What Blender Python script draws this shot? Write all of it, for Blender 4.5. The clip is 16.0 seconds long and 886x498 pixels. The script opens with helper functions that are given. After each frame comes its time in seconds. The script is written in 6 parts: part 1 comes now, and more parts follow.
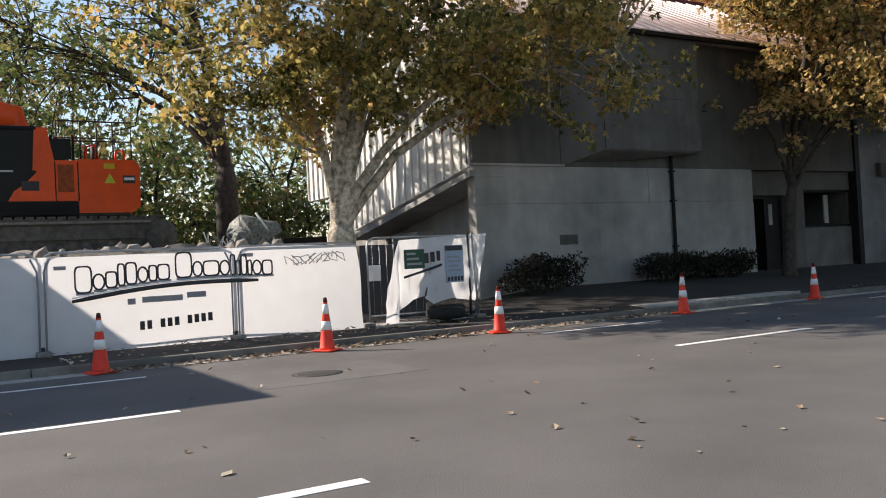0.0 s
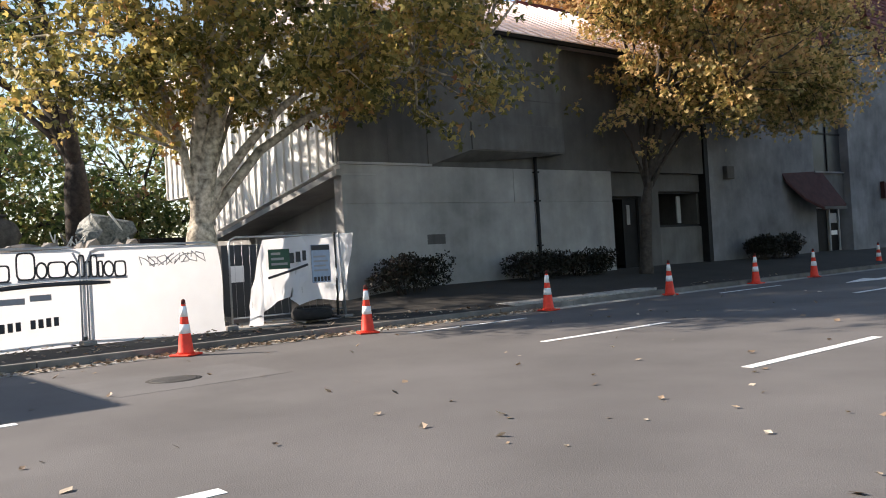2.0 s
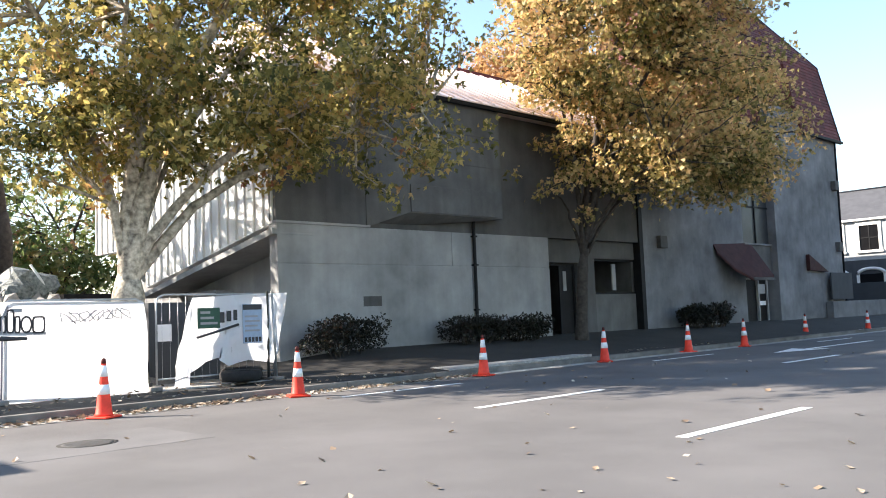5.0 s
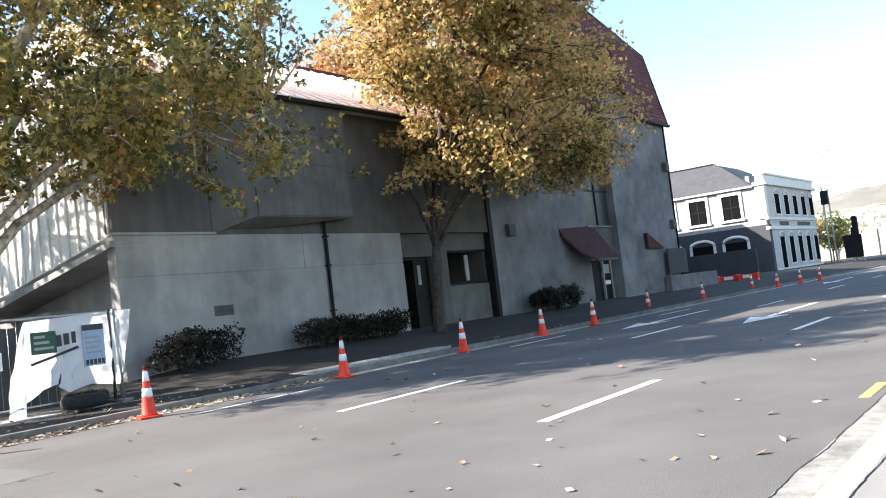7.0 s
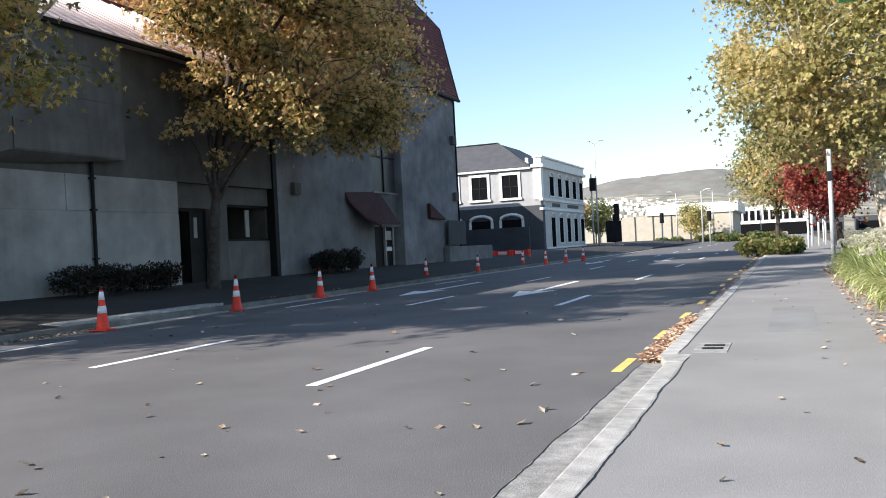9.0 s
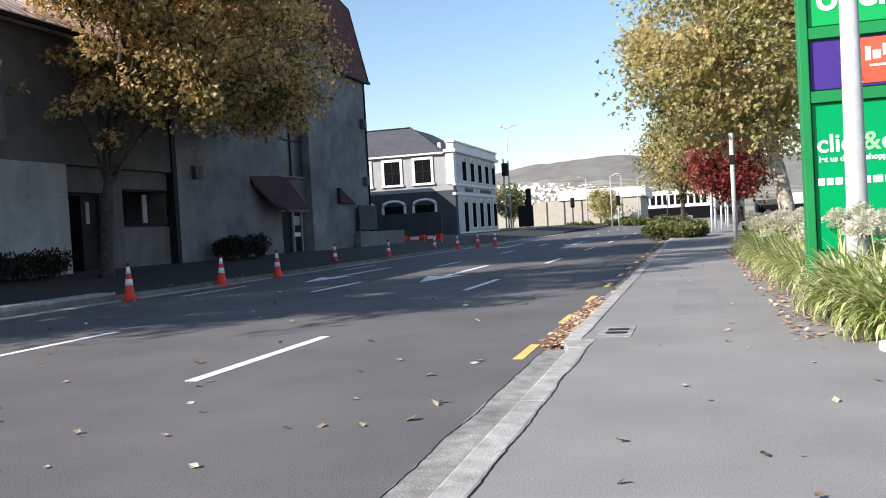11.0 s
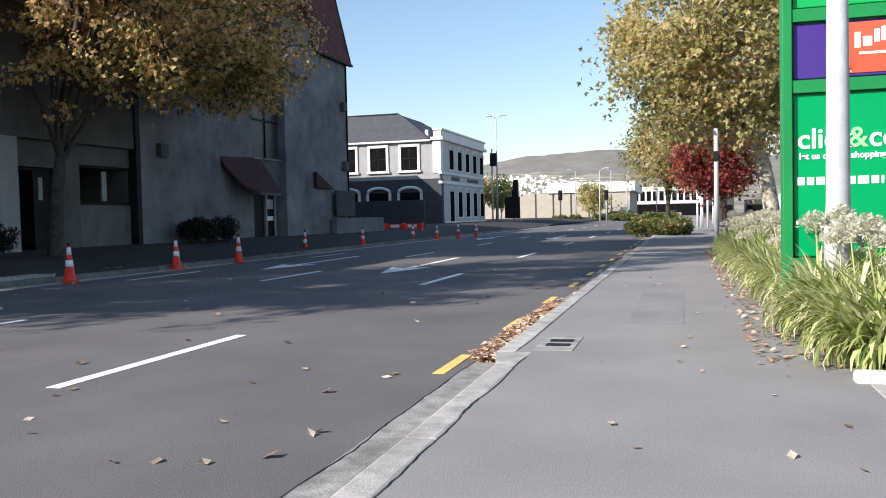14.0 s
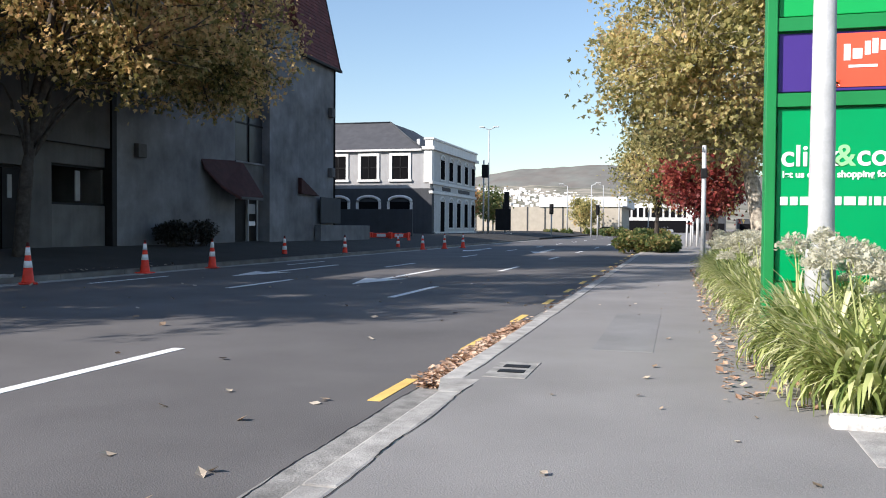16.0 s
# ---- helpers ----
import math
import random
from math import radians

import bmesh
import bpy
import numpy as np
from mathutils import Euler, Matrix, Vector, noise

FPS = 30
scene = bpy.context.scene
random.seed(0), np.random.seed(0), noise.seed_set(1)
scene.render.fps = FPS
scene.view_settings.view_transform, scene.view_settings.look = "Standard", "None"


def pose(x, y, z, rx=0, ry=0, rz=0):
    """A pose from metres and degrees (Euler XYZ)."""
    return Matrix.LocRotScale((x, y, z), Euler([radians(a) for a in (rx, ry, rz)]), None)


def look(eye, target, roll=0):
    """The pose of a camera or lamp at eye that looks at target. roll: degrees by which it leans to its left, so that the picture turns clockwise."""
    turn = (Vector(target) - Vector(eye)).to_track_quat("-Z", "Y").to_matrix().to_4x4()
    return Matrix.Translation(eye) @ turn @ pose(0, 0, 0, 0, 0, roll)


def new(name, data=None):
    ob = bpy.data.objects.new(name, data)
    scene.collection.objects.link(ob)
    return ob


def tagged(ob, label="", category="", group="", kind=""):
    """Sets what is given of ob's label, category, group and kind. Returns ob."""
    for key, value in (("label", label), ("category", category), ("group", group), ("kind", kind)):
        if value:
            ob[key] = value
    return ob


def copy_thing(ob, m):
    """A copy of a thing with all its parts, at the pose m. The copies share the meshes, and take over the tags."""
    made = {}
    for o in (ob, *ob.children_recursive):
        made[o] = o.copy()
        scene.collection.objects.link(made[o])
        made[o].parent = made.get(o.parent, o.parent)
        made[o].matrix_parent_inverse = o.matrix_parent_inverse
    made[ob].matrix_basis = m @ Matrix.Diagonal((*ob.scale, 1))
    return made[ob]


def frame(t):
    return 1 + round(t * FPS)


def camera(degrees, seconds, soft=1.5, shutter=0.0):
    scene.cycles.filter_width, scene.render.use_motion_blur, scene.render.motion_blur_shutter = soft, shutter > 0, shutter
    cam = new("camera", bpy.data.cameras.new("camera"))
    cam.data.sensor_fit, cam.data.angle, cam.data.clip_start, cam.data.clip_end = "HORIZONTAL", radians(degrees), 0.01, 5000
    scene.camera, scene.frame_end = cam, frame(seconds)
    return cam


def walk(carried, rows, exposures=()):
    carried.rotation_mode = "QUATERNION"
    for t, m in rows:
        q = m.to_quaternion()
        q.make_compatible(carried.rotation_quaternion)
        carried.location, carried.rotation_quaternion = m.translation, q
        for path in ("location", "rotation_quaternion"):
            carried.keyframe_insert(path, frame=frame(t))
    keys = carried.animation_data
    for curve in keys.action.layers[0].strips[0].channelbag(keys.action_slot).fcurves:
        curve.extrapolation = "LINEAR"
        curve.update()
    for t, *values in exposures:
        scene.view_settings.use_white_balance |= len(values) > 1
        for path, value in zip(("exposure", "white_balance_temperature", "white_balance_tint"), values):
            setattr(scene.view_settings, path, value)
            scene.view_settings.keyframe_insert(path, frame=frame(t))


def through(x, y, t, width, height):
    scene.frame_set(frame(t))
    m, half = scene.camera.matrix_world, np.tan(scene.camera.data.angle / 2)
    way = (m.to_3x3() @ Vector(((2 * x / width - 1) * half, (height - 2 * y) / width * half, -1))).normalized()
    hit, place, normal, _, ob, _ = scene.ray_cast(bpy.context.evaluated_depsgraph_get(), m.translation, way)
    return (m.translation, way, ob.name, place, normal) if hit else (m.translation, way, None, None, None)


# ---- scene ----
cam = camera(55.0, 16.0, soft=1.0)
PATH = [
    (0, (0.78, -0.489, 1.409), (-0.943, 0.526, 1.44), -3.0),
    (0.5, (0.737, -0.487, 1.404), (-0.974, 0.549, 1.429), -3.4),
    (1, (0.682, -0.486, 1.379), (-0.981, 0.623, 1.402), -3.8),
    (1.5, (0.635, -0.446, 1.366), (-0.979, 0.735, 1.38), -4.0),
    (2, (0.599, -0.347, 1.355), (-0.948, 0.921, 1.373), -3.4),
    (2.5, (0.599, -0.258, 1.365), (-0.986, 0.961, 1.404), -4.5),
    (3, (0.586, -0.24, 1.359), (-0.971, 1.008, 1.507), -3.6),
    (3.5, (0.561, -0.243, 1.356), (-0.981, 1.017, 1.547), -3.4),
    (4, (0.496, -0.264, 1.35), (-0.982, 1.072, 1.525), -1.9),
    (4.2, (0.491, -0.262, 1.349), (-0.951, 1.113, 1.514), -1.7),
    (6.3, (0.489, -0.069, 1.357), (-0.958, 1.302, 1.506), -3.1),
    (6.5, (0.475, -0.063, 1.359), (-0.87, 1.411, 1.5), -3.0),
    (7, (0.388, -0.059, 1.379), (-0.799, 1.545, 1.503), -6.8),
    (7.5, (0.344, -0.003, 1.368), (-0.775, 1.652, 1.478), -3.3),
    (8, (0.374, 0.061, 1.359), (-0.7, 1.747, 1.419), -3.3),
    (8.5, (0.33, 0.173, 1.365), (-0.606, 1.942, 1.384), -2.2),
    (9, (0.283, 0.18, 1.362), (-0.475, 2.03, 1.357), -2.9),
    (9.5, (0.257, 0.209, 1.358), (-0.371, 2.108, 1.358), -2.4),
    (9.7, (0.248, 0.216, 1.353), (-0.327, 2.132, 1.361), -2.6),
    (11.8, (0.361, 1.224, 1.288), (-0.222, 3.135, 1.194), -4.2),
    (12, (0.387, 1.309, 1.283), (-0.211, 3.215, 1.187), -4.9),
    (12.5, (0.443, 1.512, 1.296), (-0.146, 3.421, 1.188), -3.3),
    (13, (0.434, 1.711, 1.31), (0.014, 3.665, 1.233), 0.6),
    (13.5, (0.51, 1.888, 1.32), (-0.009, 3.819, 1.282), -0.7),
    (14, (0.58, 2.059, 1.319), (0.03, 3.98, 1.242), -1.3),
    (14.5, (0.609, 2.266, 1.338), (0.206, 4.224, 1.392), 1.7),
    (15, (0.699, 2.46, 1.333), (0.111, 4.371, 1.326), -0.6),
    (15.5, (0.767, 2.638, 1.322), (0.189, 4.553, 1.32), -1.5),
    (16, (0.775, 2.813, 1.325), (0.242, 4.74, 1.272), 0.4),
]
walk(cam, [(t, look(eye, target, roll)) for t, eye, target, roll in PATH],
     [(0, 0.55, 6800, 13), (1, 0.62, 6800, 13), (2, 0.95, 6800, 13), (3, 1.2, 6700, 12), (3.5, 1.45, 6600, 12), (6.5, 1.75, 6400, 10), (7.5, 1.75, 6300, 10), (8.5, 1.22, 6150, 10), (9.5, 0.8, 6050, 11), (12.5, 0.7, 6080, 12), (16, 0.6, 6050, 12.5)])

# ---- world, sun, exposure ----
SUN_EL, SUN_AZ = radians(31), Vector((-0.72, -0.69, 0.0)).normalized()
to_sun = Vector((SUN_AZ.x * math.cos(SUN_EL), SUN_AZ.y * math.cos(SUN_EL), math.sin(SUN_EL)))
world = bpy.data.worlds.new("sky")
scene.world = world
world.use_nodes = True
wn = world.node_tree.nodes
sky = wn.new("ShaderNodeTexSky")
sky.sky_type, sky.sun_disc = "NISHITA", False
sky.sun_elevation, sky.sun_rotation = SUN_EL, math.atan2(SUN_AZ.x, SUN_AZ.y)
sky.air_density, sky.dust_density, sky.ozone_density = 1.15, 0.5, 1.3
world.node_tree.links.new(sky.outputs[0], wn["Background"].inputs[0])
wn["Background"].inputs[1].default_value = 0.112
sun = new("sun", bpy.data.lights.new("sun", "SUN"))
sun.data.energy, sun.data.angle, sun.data.color = 5.4, radians(0.53), (1.0, 0.9, 0.78)
sun.matrix_world = look((0, 0, 40), Vector((0, 0, 40)) - to_sun)


# ---- materials ----
def mat(name, base, rough=0.8, scale=8.0, vary=0.25, other=None, bump=0.15, metal=0.0, fine=120.0, per=None, per_amount=0.3, lens=0.0, streak=0.0, stain=0.0, spec=0.3):
    """A surface with broad blotches, fine grain and relief, in world metres."""
    m = bpy.data.materials.new(name)
    m.use_nodes = True
    nt = m.node_tree
    n, link = nt.nodes, nt.links.new
    bsdf = n["Principled BSDF"]
    bsdf.inputs["Roughness"].default_value = rough
    bsdf.inputs["Metallic"].default_value = metal
    bsdf.inputs["Specular IOR Level"].default_value = spec
    geo = n.new("ShaderNodeNewGeometry")
    big = n.new("ShaderNodeTexNoise")
    big.inputs["Scale"].default_value, big.inputs["Detail"].default_value = 1.0 / scale * 8, 5
    small = n.new("ShaderNodeTexNoise")
    small.inputs["Scale"].default_value, small.inputs["Detail"].default_value = fine, 3
    link(geo.outputs["Position"], big.inputs["Vector"])
    link(geo.outputs["Position"], small.inputs["Vector"])
    dark = tuple(c * (1 - vary) for c in base)
    light = tuple(min(1, c * (1 + vary)) for c in (other or base))
    ramp = n.new("ShaderNodeValToRGB")
    ramp.color_ramp.elements[0].position, ramp.color_ramp.elements[1].position = 0.3, 0.7
    ramp.color_ramp.elements[0].color, ramp.color_ramp.elements[1].color = (*dark, 1), (*light, 1)
    link(big.outputs["Fac"], ramp.inputs["Fac"])
    colour = ramp.outputs["Color"]

    def times(source, lo, hi, now, f0=0.0, f1=1.0):
        rng = n.new("ShaderNodeMapRange")
        rng.inputs["From Min"].default_value, rng.inputs["From Max"].default_value = f0, f1
        rng.inputs["To Min"].default_value, rng.inputs["To Max"].default_value = lo, hi
        link(source, rng.inputs["Value"])
        mix = n.new("ShaderNodeMix")
        mix.data_type, mix.blend_type = "RGBA", "MULTIPLY"
        mix.inputs["Factor"].default_value = 1.0
        link(now, mix.inputs["A"])
        link(rng.outputs["Result"], mix.inputs["B"])
        return mix.outputs["Result"]

    colour = times(small.outputs["Fac"], 1 - vary * 0.9, 1 + vary * 0.9, colour)
    if streak:
        mp = n.new("ShaderNodeMapping")
        mp.inputs["Scale"].default_value = (2.2, 2.2, 0.12)
        link(geo.outputs["Position"], mp.inputs["Vector"])
        st = n.new("ShaderNodeTexNoise")
        st.inputs["Scale"].default_value, st.inputs["Detail"].default_value = 1.6, 6
        link(mp.outputs[0], st.inputs["Vector"])
        colour = times(st.outputs["Fac"], 1 - streak, 1 + streak, colour, 0.2, 0.8)
    if stain:
        sn = n.new("ShaderNodeTexNoise")
        sn.inputs["Scale"].default_value, sn.inputs["Detail"].default_value, sn.inputs["Roughness"].default_value = 0.35, 7, 0.65
        link(geo.outputs["Position"], sn.inputs["Vector"])
        colour = times(sn.outputs["Fac"], 1 - stain, 1 + stain, colour, 0.25, 0.75)
    if per == "island":
        colour = times(geo.outputs["Random Per Island"], 1 - per_amount, 1 + per_amount, colour)
    elif per == "object":
        info = n.new("ShaderNodeObjectInfo")
        colour = times(info.outputs["Random"], 1 - per_amount, 1 + per_amount, colour)
    link(colour, bsdf.inputs["Base Color"])
    if bump:
        bp = n.new("ShaderNodeBump")
        bp.inputs["Strength"].default_value, bp.inputs["Distance"].default_value = bump, 0.02
        link(small.outputs["Fac"], bp.inputs["Height"])
        link(bp.outputs[0], bsdf.inputs["Normal"])
    return m


def leaf_mat(name, stops, through=0.45):
    """Leaves, each of its own colour, that let light through."""
    m = bpy.data.materials.new(name)
    m.use_nodes = True
    n, link = m.node_tree.nodes, m.node_tree.links.new
    bsdf = n["Principled BSDF"]
    bsdf.inputs["Roughness"].default_value = 0.5
    bsdf.inputs["Specular IOR Level"].default_value = 0.35
    geo = n.new("ShaderNodeNewGeometry")
    ramp = n.new("ShaderNodeValToRGB")
    el = ramp.color_ramp.elements
    while len(el) < len(stops):
        el.new(0.5)
    for e, (p, c) in zip(el, stops):
        e.position, e.color = p, (*c, 1)
    blot = n.new("ShaderNodeTexNoise")
    blot.inputs["Scale"].default_value, blot.inputs["Detail"].default_value = 0.45, 2
    link(geo.outputs["Position"], blot.inputs["Vector"])
    mix = n.new("ShaderNodeMath")
    mix.operation = "MULTIPLY_ADD"
    mix.inputs[1].default_value, mix.inputs[2].default_value = 0.7, 0.0
    link(geo.outputs["Random Per Island"], mix.inputs[0])
    mul = n.new("ShaderNodeMath")
    mul.operation = "MULTIPLY_ADD"
    mul.inputs[1].default_value = 1.3
    link(blot.outputs["Fac"], mul.inputs[0])
    sub = n.new("ShaderNodeMath")
    sub.operation = "SUBTRACT"
    sub.inputs[1].default_value = 0.53
    link(mix.outputs[0], sub.inputs[0])
    link(sub.outputs[0], mul.inputs[2])
    link(mul.outputs[0], ramp.inputs["Fac"])
    link(ramp.outputs[0], bsdf.inputs["Base Color"])
    tr = n.new("ShaderNodeBsdfTranslucent")
    link(ramp.outputs[0], tr.inputs["Color"])
    ms = n.new("ShaderNodeMixShader")
    ms.inputs[0].default_value = through
    link(bsdf.outputs[0], ms.inputs[1])
    link(tr.outputs[0], ms.inputs[2])
    link(ms.outputs[0], n["Material Output"].inputs["Surface"])
    return m


def cloth_mat(name, base, through=0.5):
    m = mat(name, base, 0.75, 3, 0.05, fine=60, bump=0.1)
    n, link = m.node_tree.nodes, m.node_tree.links.new
    tr = n.new("ShaderNodeBsdfTranslucent")
    tr.inputs["Color"].default_value = (*base, 1)
    ms = n.new("ShaderNodeMixShader")
    ms.inputs[0].default_value = through
    link(n["Principled BSDF"].outputs[0], ms.inputs[1])
    link(tr.outputs[0], ms.inputs[2])
    link(ms.outputs[0], n["Material Output"].inputs["Surface"])
    return m


ASPHALT = mat("asphalt", (0.124, 0.118, 0.115), 0.85, 14, 0.15, fine=90, bump=0.25, stain=0.14)
PATH_ASPHALT = mat("footpath_asphalt", (0.238, 0.229, 0.221), 0.9, 9, 0.09, fine=90, bump=0.2, stain=0.1)
# tree shade over the far footpath is included in this dark base colour
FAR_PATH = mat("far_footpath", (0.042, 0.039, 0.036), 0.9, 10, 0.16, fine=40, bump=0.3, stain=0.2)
SOIL = mat("soil", (0.1, 0.075, 0.055), 0.95, 4, 0.35, fine=25, bump=0.6)
GRAVEL = mat("gravel", (0.22, 0.2, 0.18), 0.95, 4, 0.3, fine=25, bump=0.6)
KERB = mat("kerb_concrete", (0.38, 0.365, 0.34), 0.9, 1.2, 0.26, fine=70, bump=0.25, stain=0.35)
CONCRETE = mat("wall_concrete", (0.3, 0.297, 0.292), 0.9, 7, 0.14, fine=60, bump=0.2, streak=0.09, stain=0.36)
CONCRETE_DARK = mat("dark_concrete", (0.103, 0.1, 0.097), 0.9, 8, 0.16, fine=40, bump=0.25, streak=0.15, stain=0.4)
BAY_CONCRETE = mat("bay_concrete", (0.125, 0.123, 0.119), 0.9, 6, 0.18, fine=40, bump=0.25, streak=0.18, stain=0.35)
PLASTER = mat("tower_plaster", (0.165, 0.167, 0.174), 0.9, 6, 0.18, fine=30, bump=0.2, streak=0.1, stain=0.5)
PANEL = mat("white_panel", (0.74, 0.73, 0.7), 0.7, 5, 0.08, fine=40, bump=0.1, streak=0.12)
# faded pink, lifted further to carry the strong sunlight on the slope
ROOF_PINK = mat("faded_sunlit_roof", (0.8, 0.66, 0.62), 0.42, 5, 0.14, fine=20, bump=0.1, streak=0.1, spec=0.6)
TILE_RED = mat("red_tile", (0.12, 0.032, 0.03), 0.7, 5, 0.2, fine=20, bump=0.2, per="island", per_amount=0.25)
TRIM_DARK = mat("dark_trim", (0.016, 0.016, 0.017), 0.6, 3, 0.2, spec=0.12)
GLASS_DARK = mat("dark_glass", (0.008, 0.008, 0.009), 0.3, 3, 0.1, bump=0.0, spec=0.15)
STAIR_GLASS = mat("stair_glass", (0.04, 0.042, 0.046), 0.35, 3, 0.2, bump=0.0, spec=0.2, stain=0.2)
WHITE_PAINT = mat("road_paint", (0.78, 0.78, 0.76), 0.7, 2, 0.12, fine=45, bump=0.2, stain=0.12)
YELLOW_PAINT = mat("yellow_paint", (0.76, 0.52, 0.15), 0.7, 2, 0.15, fine=45, bump=0.2, stain=0.12)
BANNER = cloth_mat("banner_cloth", (0.86, 0.87, 0.9), 0.5)
INK = mat("ink", (0.05, 0.05, 0.055), 0.7, 2, 0.1, bump=0.0)
INK_GREY = mat("grey_ink", (0.3, 0.3, 0.32), 0.7, 2, 0.1, bump=0.0)
STEEL = mat("galvanised_steel", (0.4, 0.41, 0.42), 0.45, 2, 0.15, metal=0.7, bump=0.05)
CONE_RED = mat("cone_plastic", (0.8, 0.055, 0.028), 0.5, 1, 0.12, fine=30, bump=0.05, per="object", per_amount=0.15)
CONE_WHITE = mat("cone_band", (0.85, 0.85, 0.85), 0.4, 1, 0.06, bump=0.0)
CONE_TIP = mat("cone_tip", (0.09, 0.018, 0.015), 0.7, 1, 0.2, bump=0.0)
BLACK_RUBBER = mat("black_rubber", (0.02, 0.02, 0.02), 0.8, 1, 0.3, bump=0.2)
ORANGE = mat("excavator_orange", (0.8, 0.09, 0.012), 0.4, 3, 0.08, bump=0.03, stain=0.1)
DARK_METAL = mat("dark_metal", (0.06, 0.058, 0.055), 0.6, 2, 0.35, metal=0.3, bump=0.2, stain=0.3)
RUBBLE = mat("rubble", (0.2, 0.185, 0.17), 0.95, 2, 0.3, fine=20, bump=0.5, per="island", per_amount=0.4)
BARK_PALE = mat("plane_bark", (0.22, 0.19, 0.15), 0.9, 1.0, 0.4, (0.46, 0.41, 0.33), fine=20, bump=0.5)
BARK_DARK = mat("dark_bark", (0.06, 0.05, 0.042), 0.9, 1.2, 0.4, fine=20, bump=0.6)
SIGN_GREEN = mat("sign_green", (0.0, 0.3, 0.09), 0.4, 5, 0.03, bump=0.0)
SIGN_LIGHT = mat("sign_light_green", (0.012, 0.36, 0.085), 0.4, 5, 0.03, bump=0.0)
SIGN_FRAME = mat("sign_frame_green", (0.015, 0.22, 0.06), 0.45, 5, 0.08, bump=0.03)
SIGN_PURPLE = mat("sign_purple", (0.06, 0.03, 0.22), 0.4, 5, 0.05, bump=0.0)
SIGN_RED = mat("sign_red", (0.68, 0.1, 0.05), 0.4, 5, 0.1, bump=0.0)
SIGN_WHITE = mat("sign_white", (0.85, 0.85, 0.85), 0.5, 5, 0.02, bump=0.0)
SIGN_LIME = mat("sign_lime", (0.3, 0.7, 0.3), 0.5, 5, 0.02, bump=0.0)
POLE_PAINT = mat("pole_paint", (0.46, 0.47, 0.47), 0.55, 1.5, 0.12, fine=40, bump=0.1, streak=0.15)
GREY_PAINT = mat("grey_render", (0.06, 0.064, 0.07), 0.85, 6, 0.1, fine=20, bump=0.1, streak=0.1)
CREAM = mat("cream_render", (0.72, 0.71, 0.68), 0.8, 6, 0.06, fine=20, bump=0.1, streak=0.08)
SLATE = mat("slate_roof", (0.075, 0.075, 0.08), 0.7, 6, 0.15, fine=12, bump=0.2)
LEAF_PLANE = leaf_mat("plane_leaves", [(0.0, (0.05, 0.065, 0.02)), (0.4, (0.24, 0.21, 0.06)), (0.7, (0.58, 0.455, 0.155)), (0.9, (0.56, 0.33, 0.13)), (1.0, (0.38, 0.15, 0.09))], 0.55)
LEAF_GOLD = leaf_mat("golden_leaves", [(0.0, (0.07, 0.075, 0.02)), (0.3, (0.28, 0.235, 0.075)), (0.55, (0.63, 0.46, 0.19)), (0.8, (0.7, 0.44, 0.2)), (1.0, (0.4, 0.2, 0.1))], 0.5)
LEAF_OLIVE = leaf_mat("olive_leaves", [(0.0, (0.13, 0.14, 0.045)), (0.4, (0.43, 0.4, 0.15)), (0.75, (0.74, 0.62, 0.3)), (1.0, (0.6, 0.38, 0.18))], 0.55)
LEAF_GREEN = leaf_mat("dark_leaves", [(0.0, (0.06, 0.1, 0.035)), (0.5, (0.15, 0.19, 0.06)), (0.8, (0.32, 0.28, 0.1)), (1.0, (0.36, 0.2, 0.1))], 0.5)
FAR_KERB = mat("dirty_kerb", (0.17, 0.16, 0.145), 0.95, 3, 0.3, fine=50, bump=0.4, stain=0.4)
WORN_WHITE = mat("worn_white", (0.62, 0.6, 0.56), 0.85, 0.8, 0.25, fine=40, bump=0.4, stain=0.3)
LEAF_RED = leaf_mat("red_leaves", [(0.0, (0.1, 0.022, 0.022)), (0.5, (0.27, 0.045, 0.04)), (1.0, (0.46, 0.16, 0.09))], 0.4)
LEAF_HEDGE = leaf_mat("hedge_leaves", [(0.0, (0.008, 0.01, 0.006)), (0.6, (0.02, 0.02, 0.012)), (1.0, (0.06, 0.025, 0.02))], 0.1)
LEAF_BLADE = leaf_mat("agapanthus_blades", [(0.0, (0.1, 0.15, 0.035)), (0.35, (0.36, 0.42, 0.13)), (0.68, (0.7, 0.7, 0.36)), (1.0, (0.88, 0.82, 0.64))], 0.4)
AWNING = mat("dark_awning", (0.05, 0.018, 0.017), 0.8, 2, 0.25, fine=25, bump=0.3)
LEAF_ORANGE = leaf_mat("orange_leaves", [(0.0, (0.2, 0.09, 0.04)), (0.5, (0.48, 0.26, 0.1)), (1.0, (0.66, 0.43, 0.19))], 0.45)
TRACK_METAL = mat("dusty_track", (0.13, 0.12, 0.11), 0.85, 1.5, 0.35, metal=0.2, fine=25, bump=0.4, stain=0.3)
UMBEL = leaf_mat("seed_heads", [(0.0, (0.42, 0.4, 0.28)), (0.6, (0.62, 0.6, 0.47)), (1.0, (0.74, 0.72, 0.62))], 0.4)
LITTER = leaf_mat("fallen_leaves", [(0.0, (0.09, 0.06, 0.04)), (0.45, (0.3, 0.22, 0.15)), (1.0, (0.68, 0.6, 0.48))], 0.1)
LITTER_BROWN = leaf_mat("heaped_leaves", [(0.0, (0.28, 0.16, 0.1)), (0.5, (0.54, 0.36, 0.24)), (1.0, (0.78, 0.64, 0.5))], 0.15)
GLASS_FAR = mat("far_window_glass", (0.01, 0.01, 0.011), 0.85, 3, 0.1, bump=0.0, spec=0.0)
